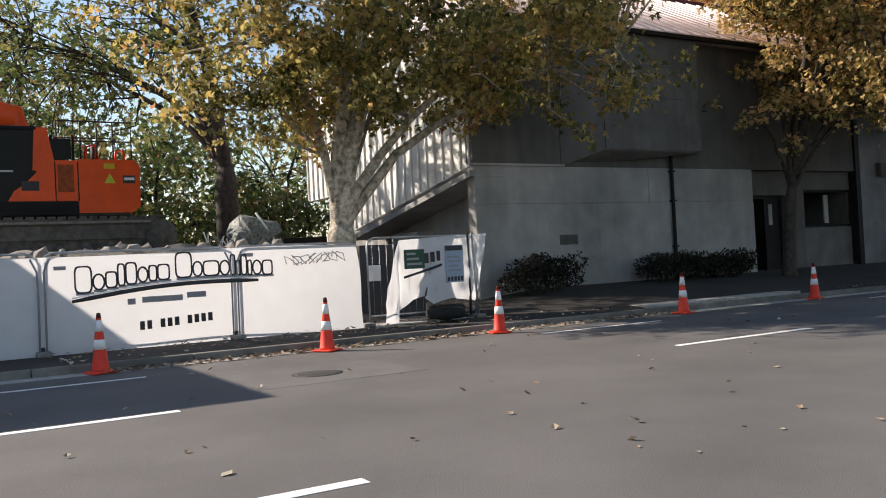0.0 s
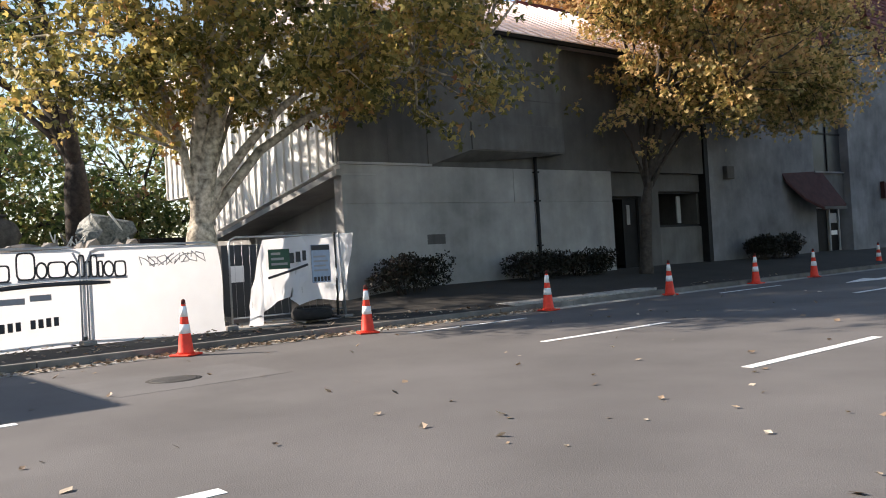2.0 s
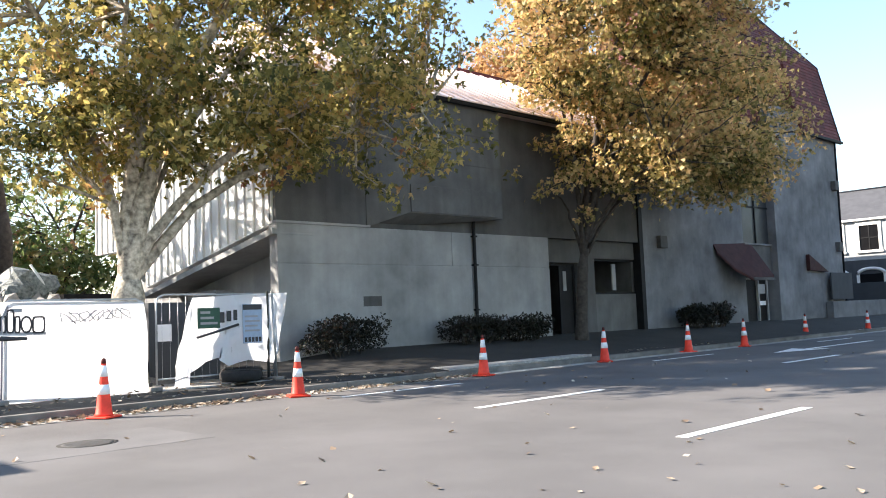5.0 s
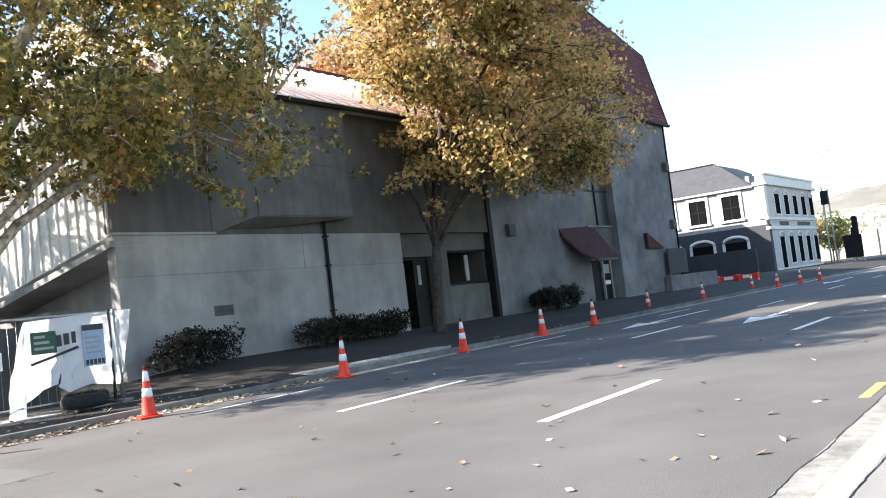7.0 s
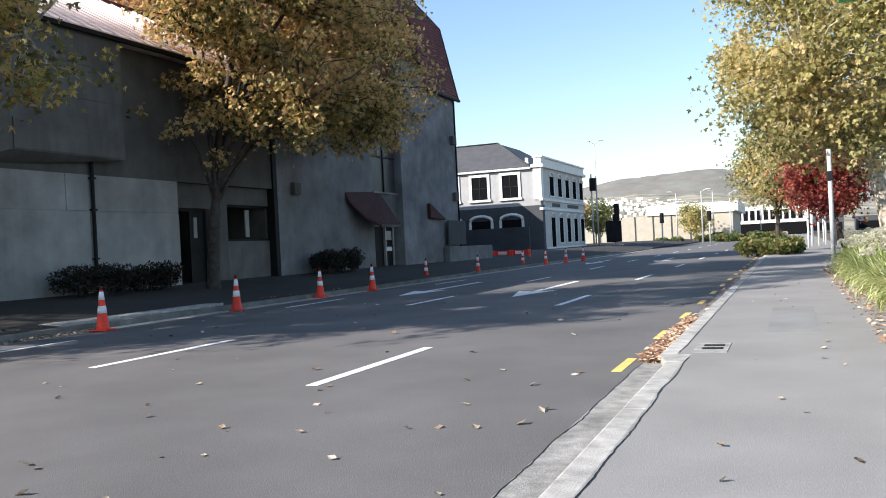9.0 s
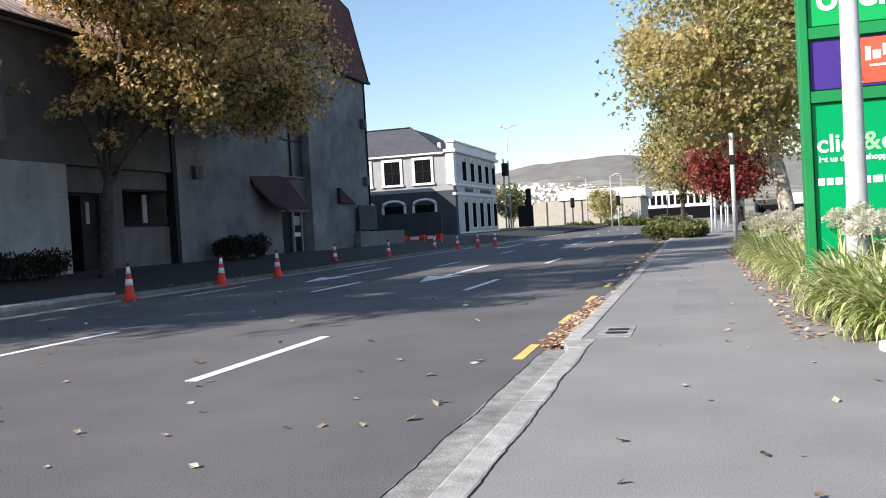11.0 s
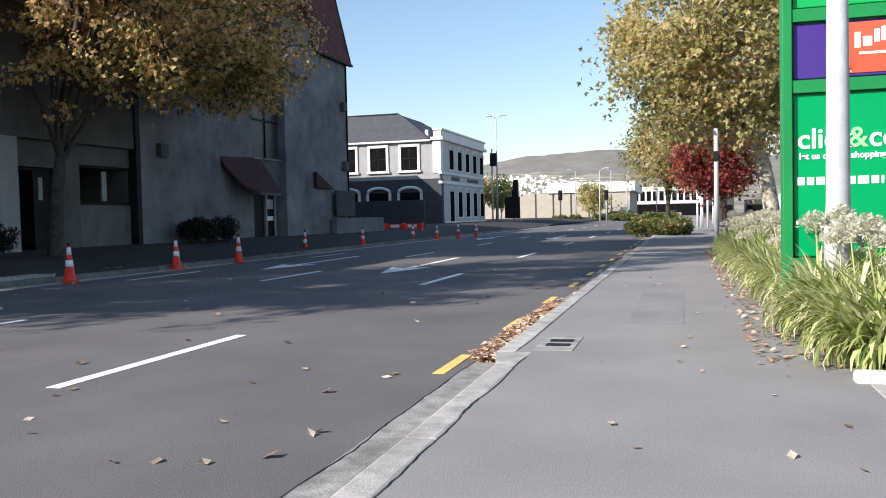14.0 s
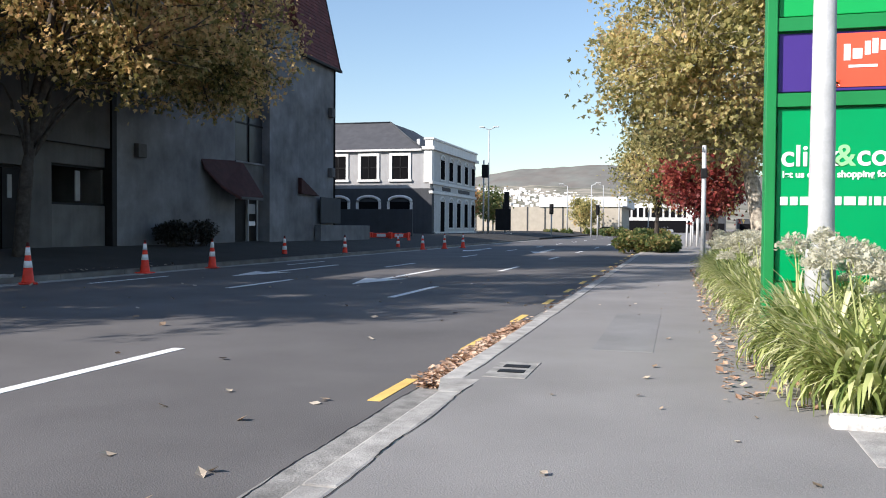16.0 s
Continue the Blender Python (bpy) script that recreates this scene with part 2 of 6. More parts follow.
NOTICE_GREEN = mat("notice_green", (0.035, 0.09, 0.06), 0.6, 1, 0.1, bump=0.0)
CHANNEL = mat("channel_concrete", (0.27, 0.262, 0.245), 0.9, 1.2, 0.3, fine=60, bump=0.3, stain=0.5)
HILL = mat("dry_hill", (0.25, 0.225, 0.2), 1.0, 420, 0.35, (0.13, 0.135, 0.12), fine=0.03, bump=0.0)


# ---- mesh helpers ----
def part(name, bm, material, parent=None, label=""):
    """Links a bmesh as one mesh object, under a thing or a part."""
    me = bpy.data.meshes.new(name)
    bm.to_mesh(me)
    bm.free()
    me.materials.append(material)
    ob = new(name, me)
    if parent:
        ob.parent = parent
    if label:
        ob["label"] = label
    return ob


def pydata(name, verts, faces, material, parent=None, smooth=False):
    me = bpy.data.meshes.new(name)
    me.from_pydata(verts, [], faces)
    me.materials.append(material)
    if smooth:
        me.polygons.foreach_set("use_smooth", [True] * len(me.polygons))
    me.update()
    ob = new(name, me)
    if parent:
        ob.parent = parent
    return ob


def empty(name, place=(0, 0, 0), turn=0.0):
    ob = new(name)
    ob.empty_display_size = 0.1
    ob.matrix_world = pose(*place, 0, 0, turn)
    return ob


def add_box(bm, x0, x1, y0, y1, z0, z1, m=None):
    vs = [bm.verts.new((x, y, z)) for x in (x0, x1) for y in (y0, y1) for z in (z0, z1)]
    for f in ((0, 1, 3, 2), (4, 6, 7, 5), (0, 4, 5, 1), (2, 3, 7, 6), (0, 2, 6, 4), (1, 5, 7, 3)):
        bm.faces.new([vs[i] for i in f])
    if m:
        bmesh.ops.transform(bm, matrix=m, verts=vs)
    return vs


def boxes(*list_of, bevel=0.0):
    bm = bmesh.new()
    for b in list_of:
        add_box(bm, *b)
    if bevel:
        bmesh.ops.bevel(bm, geom=bm.edges[:], offset=bevel, segments=2, affect="EDGES", profile=0.6)
    return bm


def add_tube(bm, pts, radii, sides=8, cap=True):
    """A tapered tube along points."""
    rings = []
    pts = [Vector(p) for p in pts]
    up = Vector((0, 0, 1))
    for i, p in enumerate(pts):
        d = (pts[min(i + 1, len(pts) - 1)] - pts[max(i - 1, 0)]).normalized()
        a = d.cross(up if abs(d.z) < 0.9 else Vector((1, 0, 0))).normalized()
        b = d.cross(a)
        r = radii[i] if isinstance(radii, (list, tuple)) else radii
        rings.append([bm.verts.new(p + r * (math.cos(2 * math.pi * k / sides) * a + math.sin(2 * math.pi * k / sides) * b)) for k in range(sides)])
    for r0, r1 in zip(rings, rings[1:]):
        for k in range(sides):
            f = bm.faces.new((r0[k], r0[(k + 1) % sides], r1[(k + 1) % sides], r1[k]))
            f.smooth = True
    if cap:
        bm.faces.new(rings[0])
        bm.faces.new(rings[-1])
    bmesh.ops.recalc_face_normals(bm, faces=bm.faces[:])


def tube(pts, radii, sides=8):
    bm = bmesh.new()
    add_tube(bm, pts, radii, sides)
    return bm


def add_lathe(bm, profile, sides=20):
    """A turned body: profile of (radius, z)."""
    rings = [[bm.verts.new((r * math.cos(2 * math.pi * k / sides), r * math.sin(2 * math.pi * k / sides), z)) for k in range(sides)] for r, z in profile]
    for r0, r1 in zip(rings, rings[1:]):
        for k in range(sides):
            bm.faces.new((r0[k], r0[(k + 1) % sides], r1[(k + 1) % sides], r1[k])).smooth = True
    bm.faces.new(rings[0][::-1])
    bm.faces.new(rings[-1])


def lathe(profile, sides=20):
    bm = bmesh.new()
    add_lathe(bm, profile, sides)
    return bm


def prism(points, x0, x1):
    """A slab with an outline in y and z, from x0 to x1."""
    bm = bmesh.new()
    a = [bm.verts.new((x0, y, z)) for y, z in points]
    b = [bm.verts.new((x1, y, z)) for y, z in points]
    bm.faces.new(a)
    bm.faces.new(b[::-1])
    for i in range(len(points)):
        j = (i + 1) % len(points)
        bm.faces.new((a[i], b[i], b[j], a[j]))
    bmesh.ops.recalc_face_normals(bm, faces=bm.faces[:])
    return bm


def text_part(name, words, size, material, parent, m, bold=0.0):
    """Lettering as a thin mesh: x along the line, y up, facing +z before the pose m."""
    cu = bpy.data.curves.new(name, "FONT")
    cu.body, cu.size, cu.extrude, cu.offset = words, size, 0.004, bold
    tmp = new(name + "_curve", cu)
    me = bpy.data.meshes.new_from_object(tmp.evaluated_get(bpy.context.evaluated_depsgraph_get()))
    bpy.data.objects.remove(tmp)
    bpy.data.curves.remove(cu)
    me.materials.clear()
    me.materials.append(material)
    ob = new(name, me)
    ob.parent = parent
    ob.matrix_local = m
    return ob

# ---- ground, road and footpaths ----
XK = -13.3          # far kerb line
XF = -18.2          # face of the low building
XN = -0.75          # near kerb line


def rise(y):
    """Height of the ground along the far buildings."""
    k = min(1, max(0, (y - 8.5) / 6))
    return 0.12 + 0.45 * k * k * (3 - 2 * k)


tagged(part("ground", boxes((-900, 900, -300, 1500, -1.5, -0.05)), GRAVEL), "wide dry ground reaching the hills", "ground", kind="structure")
road = tagged(part("road", boxes((XK, -1.25, -60, 420, -0.4, 0.0)), ASPHALT), "grey asphalt road with scattered autumn leaves", "road", kind="structure")
near_path = tagged(part("footpath", boxes((XN, 3.6, -60, 420, -0.3, 0.1)), PATH_ASPHALT), "pale asphalt footpath beside the kerb", "pavement", kind="structure")
verge = tagged(part("ground_bed", boxes((3.6, 60, -60, 420, -0.3, 0.09)), SOIL), "bare soil and sealed yard behind the footpath", "ground", kind="structure")
# far footpath: a sheet that climbs to the building
ys = [-60, 0, 7.5] + [8.5 + 0.75 * i for i in range(9)] + [40, 60, 76, 420]
xs = [XK - 0.16, XK - 1.2, -15.7, -17.2, -18.4, -60]
verts, faces = [], []
for y in ys:
    for x in xs:
        k = min(1, (XK - x) / 4.9)
        verts.append((x, y, 0.12 + (rise(y) - 0.12) * k))
for i in range(len(ys) - 1):
    for j in range(len(xs) - 1):
        a = i * len(xs) + j
        faces.append((a, a + len(xs), a + len(xs) + 1, a + 1))
tagged(pydata("far_pavement", verts, faces, FAR_PATH), "far footpath strewn with leaves, tree shade in its colour", "pavement", kind="structure")


def kerb_run(name, x0, x1, y0, y1, z, label, gap=2.4, material=None):
    """A kerb of cast lengths with open joints."""
    root = tagged(empty(name), label, "kerb", kind="structure")
    me = None
    y = y0
    while y < y1:
        if me is None:
            ob = part("kerb_stone", boxes((x0, x1, 0, gap - 0.012, -0.2, z), bevel=0.018), material or KERB, root)
            me = ob.data
        else:
            ob = new("kerb_stone", me)
            ob.parent = root
        ob.location = (0, y, 0)
        y += gap
    return root


near_kerb = kerb_run("near_kerb", XN - 0.19, XN, -7.9, 8.8, 0.1015, "pale worn concrete kerb that steps out past the drain")
XS = XN - 0.13      # kerb line past the step
bm = bmesh.new()
jog = [(XN - 0.19, 8.9), (XN, 8.9), (XN, 9.44), (XS, 9.44), (XS - 0.19, 9.44)]
lo = [bm.verts.new((x, y, -0.2)) for x, y in jog]
hi = [bm.verts.new((x, y, 0.1015)) for x, y in jog]
bm.faces.new(hi)
for i in range(5):
    bm.faces.new((lo[i], lo[(i + 1) % 5], hi[(i + 1) % 5], hi[i]))
bmesh.ops.recalc_face_normals(bm, faces=bm.faces[:])
part("kerb_stone", bm, KERB, near_kerb)
for k in range(34):
    if k == 0:
        stone = part("kerb_stone", boxes((XS - 0.19, XS, 0, 2.388, -0.2, 0.1015), bevel=0.018), KERB, near_kerb)
    else:
        stone = new("kerb_stone", stone.data)
        stone.parent = near_kerb
    stone.location = (0, 9.45 + 2.4 * k, 0)
tagged(part("footpath", boxes((XS, XN, 9.44, 420, -0.3, 0.1)), PATH_ASPHALT), "narrow strip of asphalt footpath behind the kerb", "pavement", kind="structure")
tagged(part("near_channel", boxes((-1.27, XN - 0.19, -60, 420, -0.3, 0.006)), CHANNEL), "concrete gutter channel with moss stains", "gutter", kind="structure")
kerb_run("far_kerb", XK - 0.16, XK, -9, 90, 0.13, "worn dirty concrete kerb along the far footpath", material=FAR_KERB)
# kerb concrete instead of channel grey: sun on the far gutter as paler colour
tagged(part("far_channel", boxes((XK, XK + 0.42, -9, 90, -0.3, 0.005)), KERB), "concrete gutter channel with leaves, sunlight in its pale colour", "gutter", kind="structure")


def marking(name, x, y0, y1, w, material, label, group):
    ob = part(name, boxes((-w / 2, w / 2, 0, y1 - y0, 0.0, 0.004)), material)
    ob.location = (x, y0, 0.001)
    tagged(ob, label, "road marking", group)
    return ob


for x, y0 in ((-4.36, 7.76), (-8.33, 8.8)):
    for k in range(-1, 12):
        y = y0 + (10 * k if k >= 0 else -8.95 if x > -6 else -10.26)
        marking("lane_dash", x, y, y + 3.05, 0.14, WHITE_PAINT, "white painted lane dash on asphalt", "lane dashes")
for k in range(-1, 3):
    marking("edge_dash", -11.85, 8.95 + 10 * k, 11.95 + 10 * k, 0.1, WHITE_PAINT, "thin white painted edge dash on asphalt", "edge dashes")
for k in range(0, 15):
    marking("no_stopping_dash", -1.43, 8.85 + 2.83 * k, 9.82 + 2.83 * k, 0.105, YELLOW_PAINT, "yellow painted kerbside dash", "yellow dashes")



def crack_line(name, x, y0, y1, z, w, label, seed):
    """A ragged dark joint along the kerb."""
    n = int((y1 - y0) / 0.06)
    verts, faces = [], []
    for i in range(n + 1):
        y = y0 + (y1 - y0) * i / n
        d = 0.03 * noise.noise(Vector((seed, y * 1.3, 0))) + 0.012 * noise.noise(Vector((seed, y * 9, 3)))
        h = w * (0.55 + 0.9 * abs(noise.noise(Vector((seed + 5, y * 5, 1)))))
        verts += [(x + d - h, y, z), (x + d + h, y, z)]
    for i in range(n):
        faces.append((2 * i, 2 * i + 1, 2 * i + 3, 2 * i + 2))
    tagged(pydata(name, verts, faces, TRIM_DARK), label, "joint", kind="structure")


crack_line("trim_joint", XN + 0.004, -6, 9.2, 0.1035, 0.006, "dark cracked joint behind the kerb", 4)
crack_line("trim_joint", XN - 0.126, 9.5, 45, 0.1035, 0.006, "dark cracked joint behind the kerb", 2)
crack_line("trim_joint", -1.262, -6, 45, 0.0085, 0.006, "dark ragged edge of the asphalt", 7)
tagged(part("footpath_patch", boxes((-0.05, 0.55, 11.4, 15.2, 0.05, 0.1025)), mat("patch_asphalt", (0.222, 0.218, 0.215), 0.9, 6, 0.12, fine=70, bump=0.3, stain=0.2)), "slightly darker asphalt repair in the footpath", "pavement", kind="structure")
tagged(part("road_patch", boxes((-10.9, -9.1, 2.6, 5.0, -0.05, 0.0025)), mat("road_repair", (0.135, 0.13, 0.128), 0.85, 6, 0.12, fine=55, bump=0.35, stain=0.15)), "asphalt repair round the manhole", "road", kind="structure")
# ---- low building ----
low = tagged(empty("low_building"), "derelict concrete building with overhanging upper storey", "building")
part("ground_wall", boxes((XF - 0.35, XF - 0.004, 11.76, 22.65, 0.2, 3.93)), CONCRETE, low, "pale stained concrete wall")
part("lower_band", boxes((XF - 0.004, XF + 0.03, 11.76, 18.85, 0.25, 2.86), bevel=0.006), CONCRETE, low)
part("lower_band", boxes((XF - 0.004, XF + 0.03, 18.865, 22.65, 0.25, 2.86), bevel=0.006), CONCRETE, low)
part("upper_band", boxes((XF - 0.004, XF + 0.018, 11.76, 18.0, 2.9, 3.93), bevel=0.006), CONCRETE, low)
part("upper_band", boxes((XF - 0.004, XF + 0.018, 18.015, 22.65, 2.9, 3.93), bevel=0.006), CONCRETE, low)
part("ledge", boxes((XF - 0.1, XF + 0.07, 11.7, 14.8, 3.93, 4.0), bevel=0.01), CONCRETE, low)
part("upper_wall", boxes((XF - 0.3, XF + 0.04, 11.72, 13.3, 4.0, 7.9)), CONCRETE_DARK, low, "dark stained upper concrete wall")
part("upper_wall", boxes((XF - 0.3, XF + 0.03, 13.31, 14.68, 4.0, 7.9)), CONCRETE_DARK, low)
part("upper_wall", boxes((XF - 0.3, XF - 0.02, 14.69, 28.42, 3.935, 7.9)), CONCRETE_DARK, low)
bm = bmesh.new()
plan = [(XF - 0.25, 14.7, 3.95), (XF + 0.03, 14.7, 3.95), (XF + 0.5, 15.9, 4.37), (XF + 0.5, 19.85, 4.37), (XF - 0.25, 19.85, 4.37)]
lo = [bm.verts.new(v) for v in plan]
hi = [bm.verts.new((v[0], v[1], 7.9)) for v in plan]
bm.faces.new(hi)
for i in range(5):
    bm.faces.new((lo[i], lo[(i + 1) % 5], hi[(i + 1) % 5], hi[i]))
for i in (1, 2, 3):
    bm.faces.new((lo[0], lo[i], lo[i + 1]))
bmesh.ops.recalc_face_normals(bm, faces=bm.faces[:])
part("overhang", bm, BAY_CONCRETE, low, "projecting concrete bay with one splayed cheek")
part("overhang_sill", boxes((XF + 0.5, XF + 0.54, 15.95, 19.83, 4.4, 5.2), bevel=0.012), BAY_CONCRETE, low, "board-marked lower band of the bay")
for z in (5.95, 6.9):
    part("pour_joint", boxes((XF + 0.5, XF + 0.506, 15.92, 19.84, z, z + 0.03)), CONCRETE_DARK, low)
# recess parts take the dark concrete: the shade in there is put into colour
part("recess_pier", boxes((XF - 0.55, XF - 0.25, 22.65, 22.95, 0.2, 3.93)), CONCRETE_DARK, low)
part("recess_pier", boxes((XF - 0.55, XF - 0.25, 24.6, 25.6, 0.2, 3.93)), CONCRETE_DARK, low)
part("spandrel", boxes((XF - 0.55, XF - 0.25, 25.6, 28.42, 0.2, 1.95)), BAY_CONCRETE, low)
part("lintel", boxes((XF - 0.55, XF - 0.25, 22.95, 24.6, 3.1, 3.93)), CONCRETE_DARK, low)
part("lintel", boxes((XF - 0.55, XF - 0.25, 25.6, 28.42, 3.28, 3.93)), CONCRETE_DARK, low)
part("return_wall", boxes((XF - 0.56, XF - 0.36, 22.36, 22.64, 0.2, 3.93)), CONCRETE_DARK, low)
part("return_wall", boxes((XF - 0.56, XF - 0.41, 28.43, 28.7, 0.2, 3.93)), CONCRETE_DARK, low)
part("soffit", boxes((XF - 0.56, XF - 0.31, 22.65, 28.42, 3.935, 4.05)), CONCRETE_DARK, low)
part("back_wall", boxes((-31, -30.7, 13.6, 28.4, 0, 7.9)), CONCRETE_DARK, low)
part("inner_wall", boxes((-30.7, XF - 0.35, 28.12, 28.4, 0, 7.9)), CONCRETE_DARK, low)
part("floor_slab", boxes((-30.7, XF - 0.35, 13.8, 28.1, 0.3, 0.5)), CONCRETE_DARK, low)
part("stair_wall", boxes((-30.7, XF - 0.36, 12.9, 13.15, 0.0, 7.9)), CONCRETE, low)
win = part("window", boxes((XF - 0.5, XF - 0.44, 25.63, 25.72, 2.03, 3.2)), TRIM_DARK, low, "dark broken window without glass")
part("window_frame", boxes((XF - 0.5, XF - 0.44, 28.28, 28.37, 2.03, 3.2)), TRIM_DARK, win)
part("window_frame", boxes((XF - 0.44, XF - 0.34, 25.61, 28.4, 1.95, 2.03)), TRIM_DARK, win)
part("window_frame", boxes((XF - 0.44, XF - 0.34, 25.61, 28.4, 3.2, 3.28)), TRIM_DARK, win)
part("board", boxes((XF - 0.41, XF - 0.36, 26.85, 27.08, 2.1, 3.1)), CONCRETE, win, "pale strip standing in the window")
part("door_frame", boxes((XF - 0.5, XF - 0.4, 22.96, 23.06, 0.4, 3.09), (XF - 0.5, XF - 0.4, 24.5, 24.59, 0.4, 3.09), (XF - 0.5, XF - 0.4, 23.06, 24.5, 3.0, 3.09)), TRIM_DARK, low, "dark frame of an open doorway")
leaf_door = part("door", boxes((XF - 0.5, XF - 0.45, 23.75, 24.5, 0.4, 3.0), bevel=0.008), TRIM_DARK, low, "dark door leaf half closing the doorway")
part("notice", boxes((XF - 0.45, XF - 0.43, 23.95, 24.12, 2.1, 2.8)), CONCRETE, leaf_door)
pipe = part("downpipe", tube([(XF + 0.1, 18.92, 4.4), (XF + 0.1, 18.92, 4.3), (XF + 0.1, 18.92, 4.05), (XF + 0.1, 18.92, 1.35), (XF + 0.1, 18.92, 0.5)], 0.055, 10), TRIM_DARK, low, "dark downpipe")
for z in (1.5, 2.9, 3.8):
    part("bracket", boxes((XF + 0.02, XF + 0.17, 18.84, 19.0, z, z + 0.05)), TRIM_DARK, pipe)
part("patch", boxes((XF + 0.03, XF + 0.036, 14.5, 15.15, 1.72, 2.0)), CONCRETE_DARK, low, "darker repair patch")
# north end: ribbed white panels over a sloping stair soffit
edge = [(XF, 7.9), (XF, 3.97), (-25.9, 2.64), (-25.9, 4.0), (-29.9, 4.0), (-29.9, 7.9)]
bm = bmesh.new()
fr = [bm.verts.new((x, 11.74, z)) for x, z in edge]
bk = [bm.verts.new((x, 12.0, z)) for x, z in edge]
bm.faces.new(fr)
bm.faces.new(bk[::-1])
for i in range(6):
    bm.faces.new((fr[i], bk[i], bk[(i + 1) % 6], fr[(i + 1) % 6]))
bmesh.ops.recalc_face_normals(bm, faces=bm.faces[:])
north = part("end_wall", bm, PANEL, low, "white ribbed cladding above a sloping soffit")
x = XF - 0.12
while x > -29.9:
    zb = 3.97 - (XF - x) * 1.33 / 7.7 if x > -25.9 else 4.0
    part("batten", boxes((x - 0.028, x + 0.028, 11.68, 11.74, zb + 0.03, 7.9)), PANEL, north)
    x -= 0.46
part("soffit_beam", prism([(11.62, 0), (12.88, 0), (12.88, 0.16), (11.62, 0.16)], 0, 7.85), CONCRETE, low).matrix_local = pose(XF, 0, 3.8, 0, 170.2, 0) @ Matrix.Diagonal((1, 1, 1, 1))
part("stair_block", boxes((-24.2, -22.4, 12.3, 12.895, 0.1, 2.4), bevel=0.02), CONCRETE, low)
# faded roof, brightened in colour for the sun, with standing seams, hipped at both ends
RX, RZ = -24.4, 11.6
roof = pydata("roof", [(XF + 0.6, 11.5, 7.92), (XF + 0.6, 28.3, 7.92), (RX, 28.3, RZ), (RX, 14.6, RZ), (-31.2, 11.5, 7.92), (-31.2, 28.3, 7.92),
                       (XF + 0.6, 11.5, 8.0), (XF + 0.6, 28.3, 8.0), (RX, 28.3, RZ + 0.08), (RX, 14.6, RZ + 0.08), (-31.2, 11.5, 8.0), (-31.2, 28.3, 8.0)],
              [(6, 7, 8, 9), (10, 6, 9), (7, 11, 8), (11, 10, 9, 8), (0, 1, 7, 6), (1, 5, 11, 7), (5, 4, 10, 11), (4, 0, 6, 10), (0, 4, 5, 1)], ROOF_PINK, low)
roof["label"] = "faded reddish metal roof, brightened in colour for the sun"
for k in range(28):
    y = 11.8 + 0.6 * k
    run = min(1.0, (y - 11.5) / 3.1)
    part("seam", tube([(XF + 0.6, y, 8.02), (XF + 0.6 + (RX - XF - 0.6) * run, y, 8.02 + (RZ - 7.92) * run)], 0.026, 5), ROOF_PINK, roof)
part("gutter", boxes((XF + 0.58, XF + 0.7, 11.4, 28.3, 7.8, 7.93), bevel=0.02), TRIM_DARK, low)

# ---- tower ----
tower = tagged(empty("tower_building"), "tall pale plastered building with red tiled mansard", "building")
part("wall", boxes((XF - 0.4, XF, 28.42, 36.75, 0.2, 10.0)), PLASTER, tower, "weathered grey plaster wall")
part("wall", boxes((XF - 0.4, XF - 0.02, 36.75, 39.5, 2.62, 4.2)), CONCRETE_DARK, tower)
part("wall", boxes((XF - 0.4, XF - 0.02, 36.75, 39.5, 9.4, 10.0)), PLASTER, tower)
part("shaft", boxes((XF - 0.4, XF + 0.3, 39.5, 47.3, 0.1, 10.02), bevel=0.02), PLASTER, tower, "projecting plaster bay")
part("shaft_head", boxes((XF - 0.6, XF + 0.32, 39.5, 42.75, 10.02, 11.1), bevel=0.02), PLASTER, tower)
part("end_wall", boxes((-31.6, XF - 0.4, 46.9, 47.3, 0.1, 10.02)), PLASTER, tower)
part("rear_wall", boxes((-31.6, -31.3, 28.4, 46.9, 0.1, 10.0)), PLASTER, tower)
strip = part("stair_window", boxes((XF - 0.14, XF - 0.1, 36.78, 39.48, 4.2, 9.4)), STAIR_GLASS, tower, "tall dark stair window")
for z in (5.9, 7.6):
    part("transom", boxes((XF - 0.1, XF - 0.05, 36.78, 39.48, z, z + 0.07)), TRIM_DARK, strip)
part("mullion", boxes((XF - 0.095, XF - 0.045, 38.1, 38.17, 4.2, 9.4)), TRIM_DARK, strip)
part("sill", boxes((XF - 0.3, XF + 0.06, 36.75, 39.5, 4.12, 4.2)), PLASTER, strip)
entry = part("entrance", boxes((XF - 0.38, XF - 0.34, 36.78, 38.35, 0.4, 2.6)), TRIM_DARK, tower, "dark open entrance door")
part("door_frame", boxes((XF - 0.32, XF - 0.2, 36.76, 36.86, 0.4, 2.6)), CONCRETE, entry)
part("door_frame", boxes((XF - 0.32, XF - 0.2, 38.3, 38.4, 0.4, 2.6)), CONCRETE, entry)
part("door_frame", boxes((XF - 0.32, XF - 0.2, 36.86, 39.3, 2.52, 2.6)), CONCRETE, entry)
part("side_light", boxes((XF - 0.3, XF - 0.26, 38.4, 39.2, 0.4, 2.5)), GLASS_DARK, entry)
part("door_frame", boxes((XF - 0.32, XF - 0.2, 39.2, 39.3, 0.4, 2.6)), CONCRETE, entry)
part("notice", boxes((XF - 0.255, XF - 0.25, 38.5, 39.1, 1.3, 1.5)), SIGN_WHITE, entry)
part("notice", boxes((XF - 0.255, XF - 0.25, 38.5, 39.1, 1.85, 2.3)), CONCRETE, entry)
part("corner_trim", boxes((XF - 0.3, XF + 0.06, 28.2, 28.45, 0.2, 8.1)), TRIM_DARK, tower)
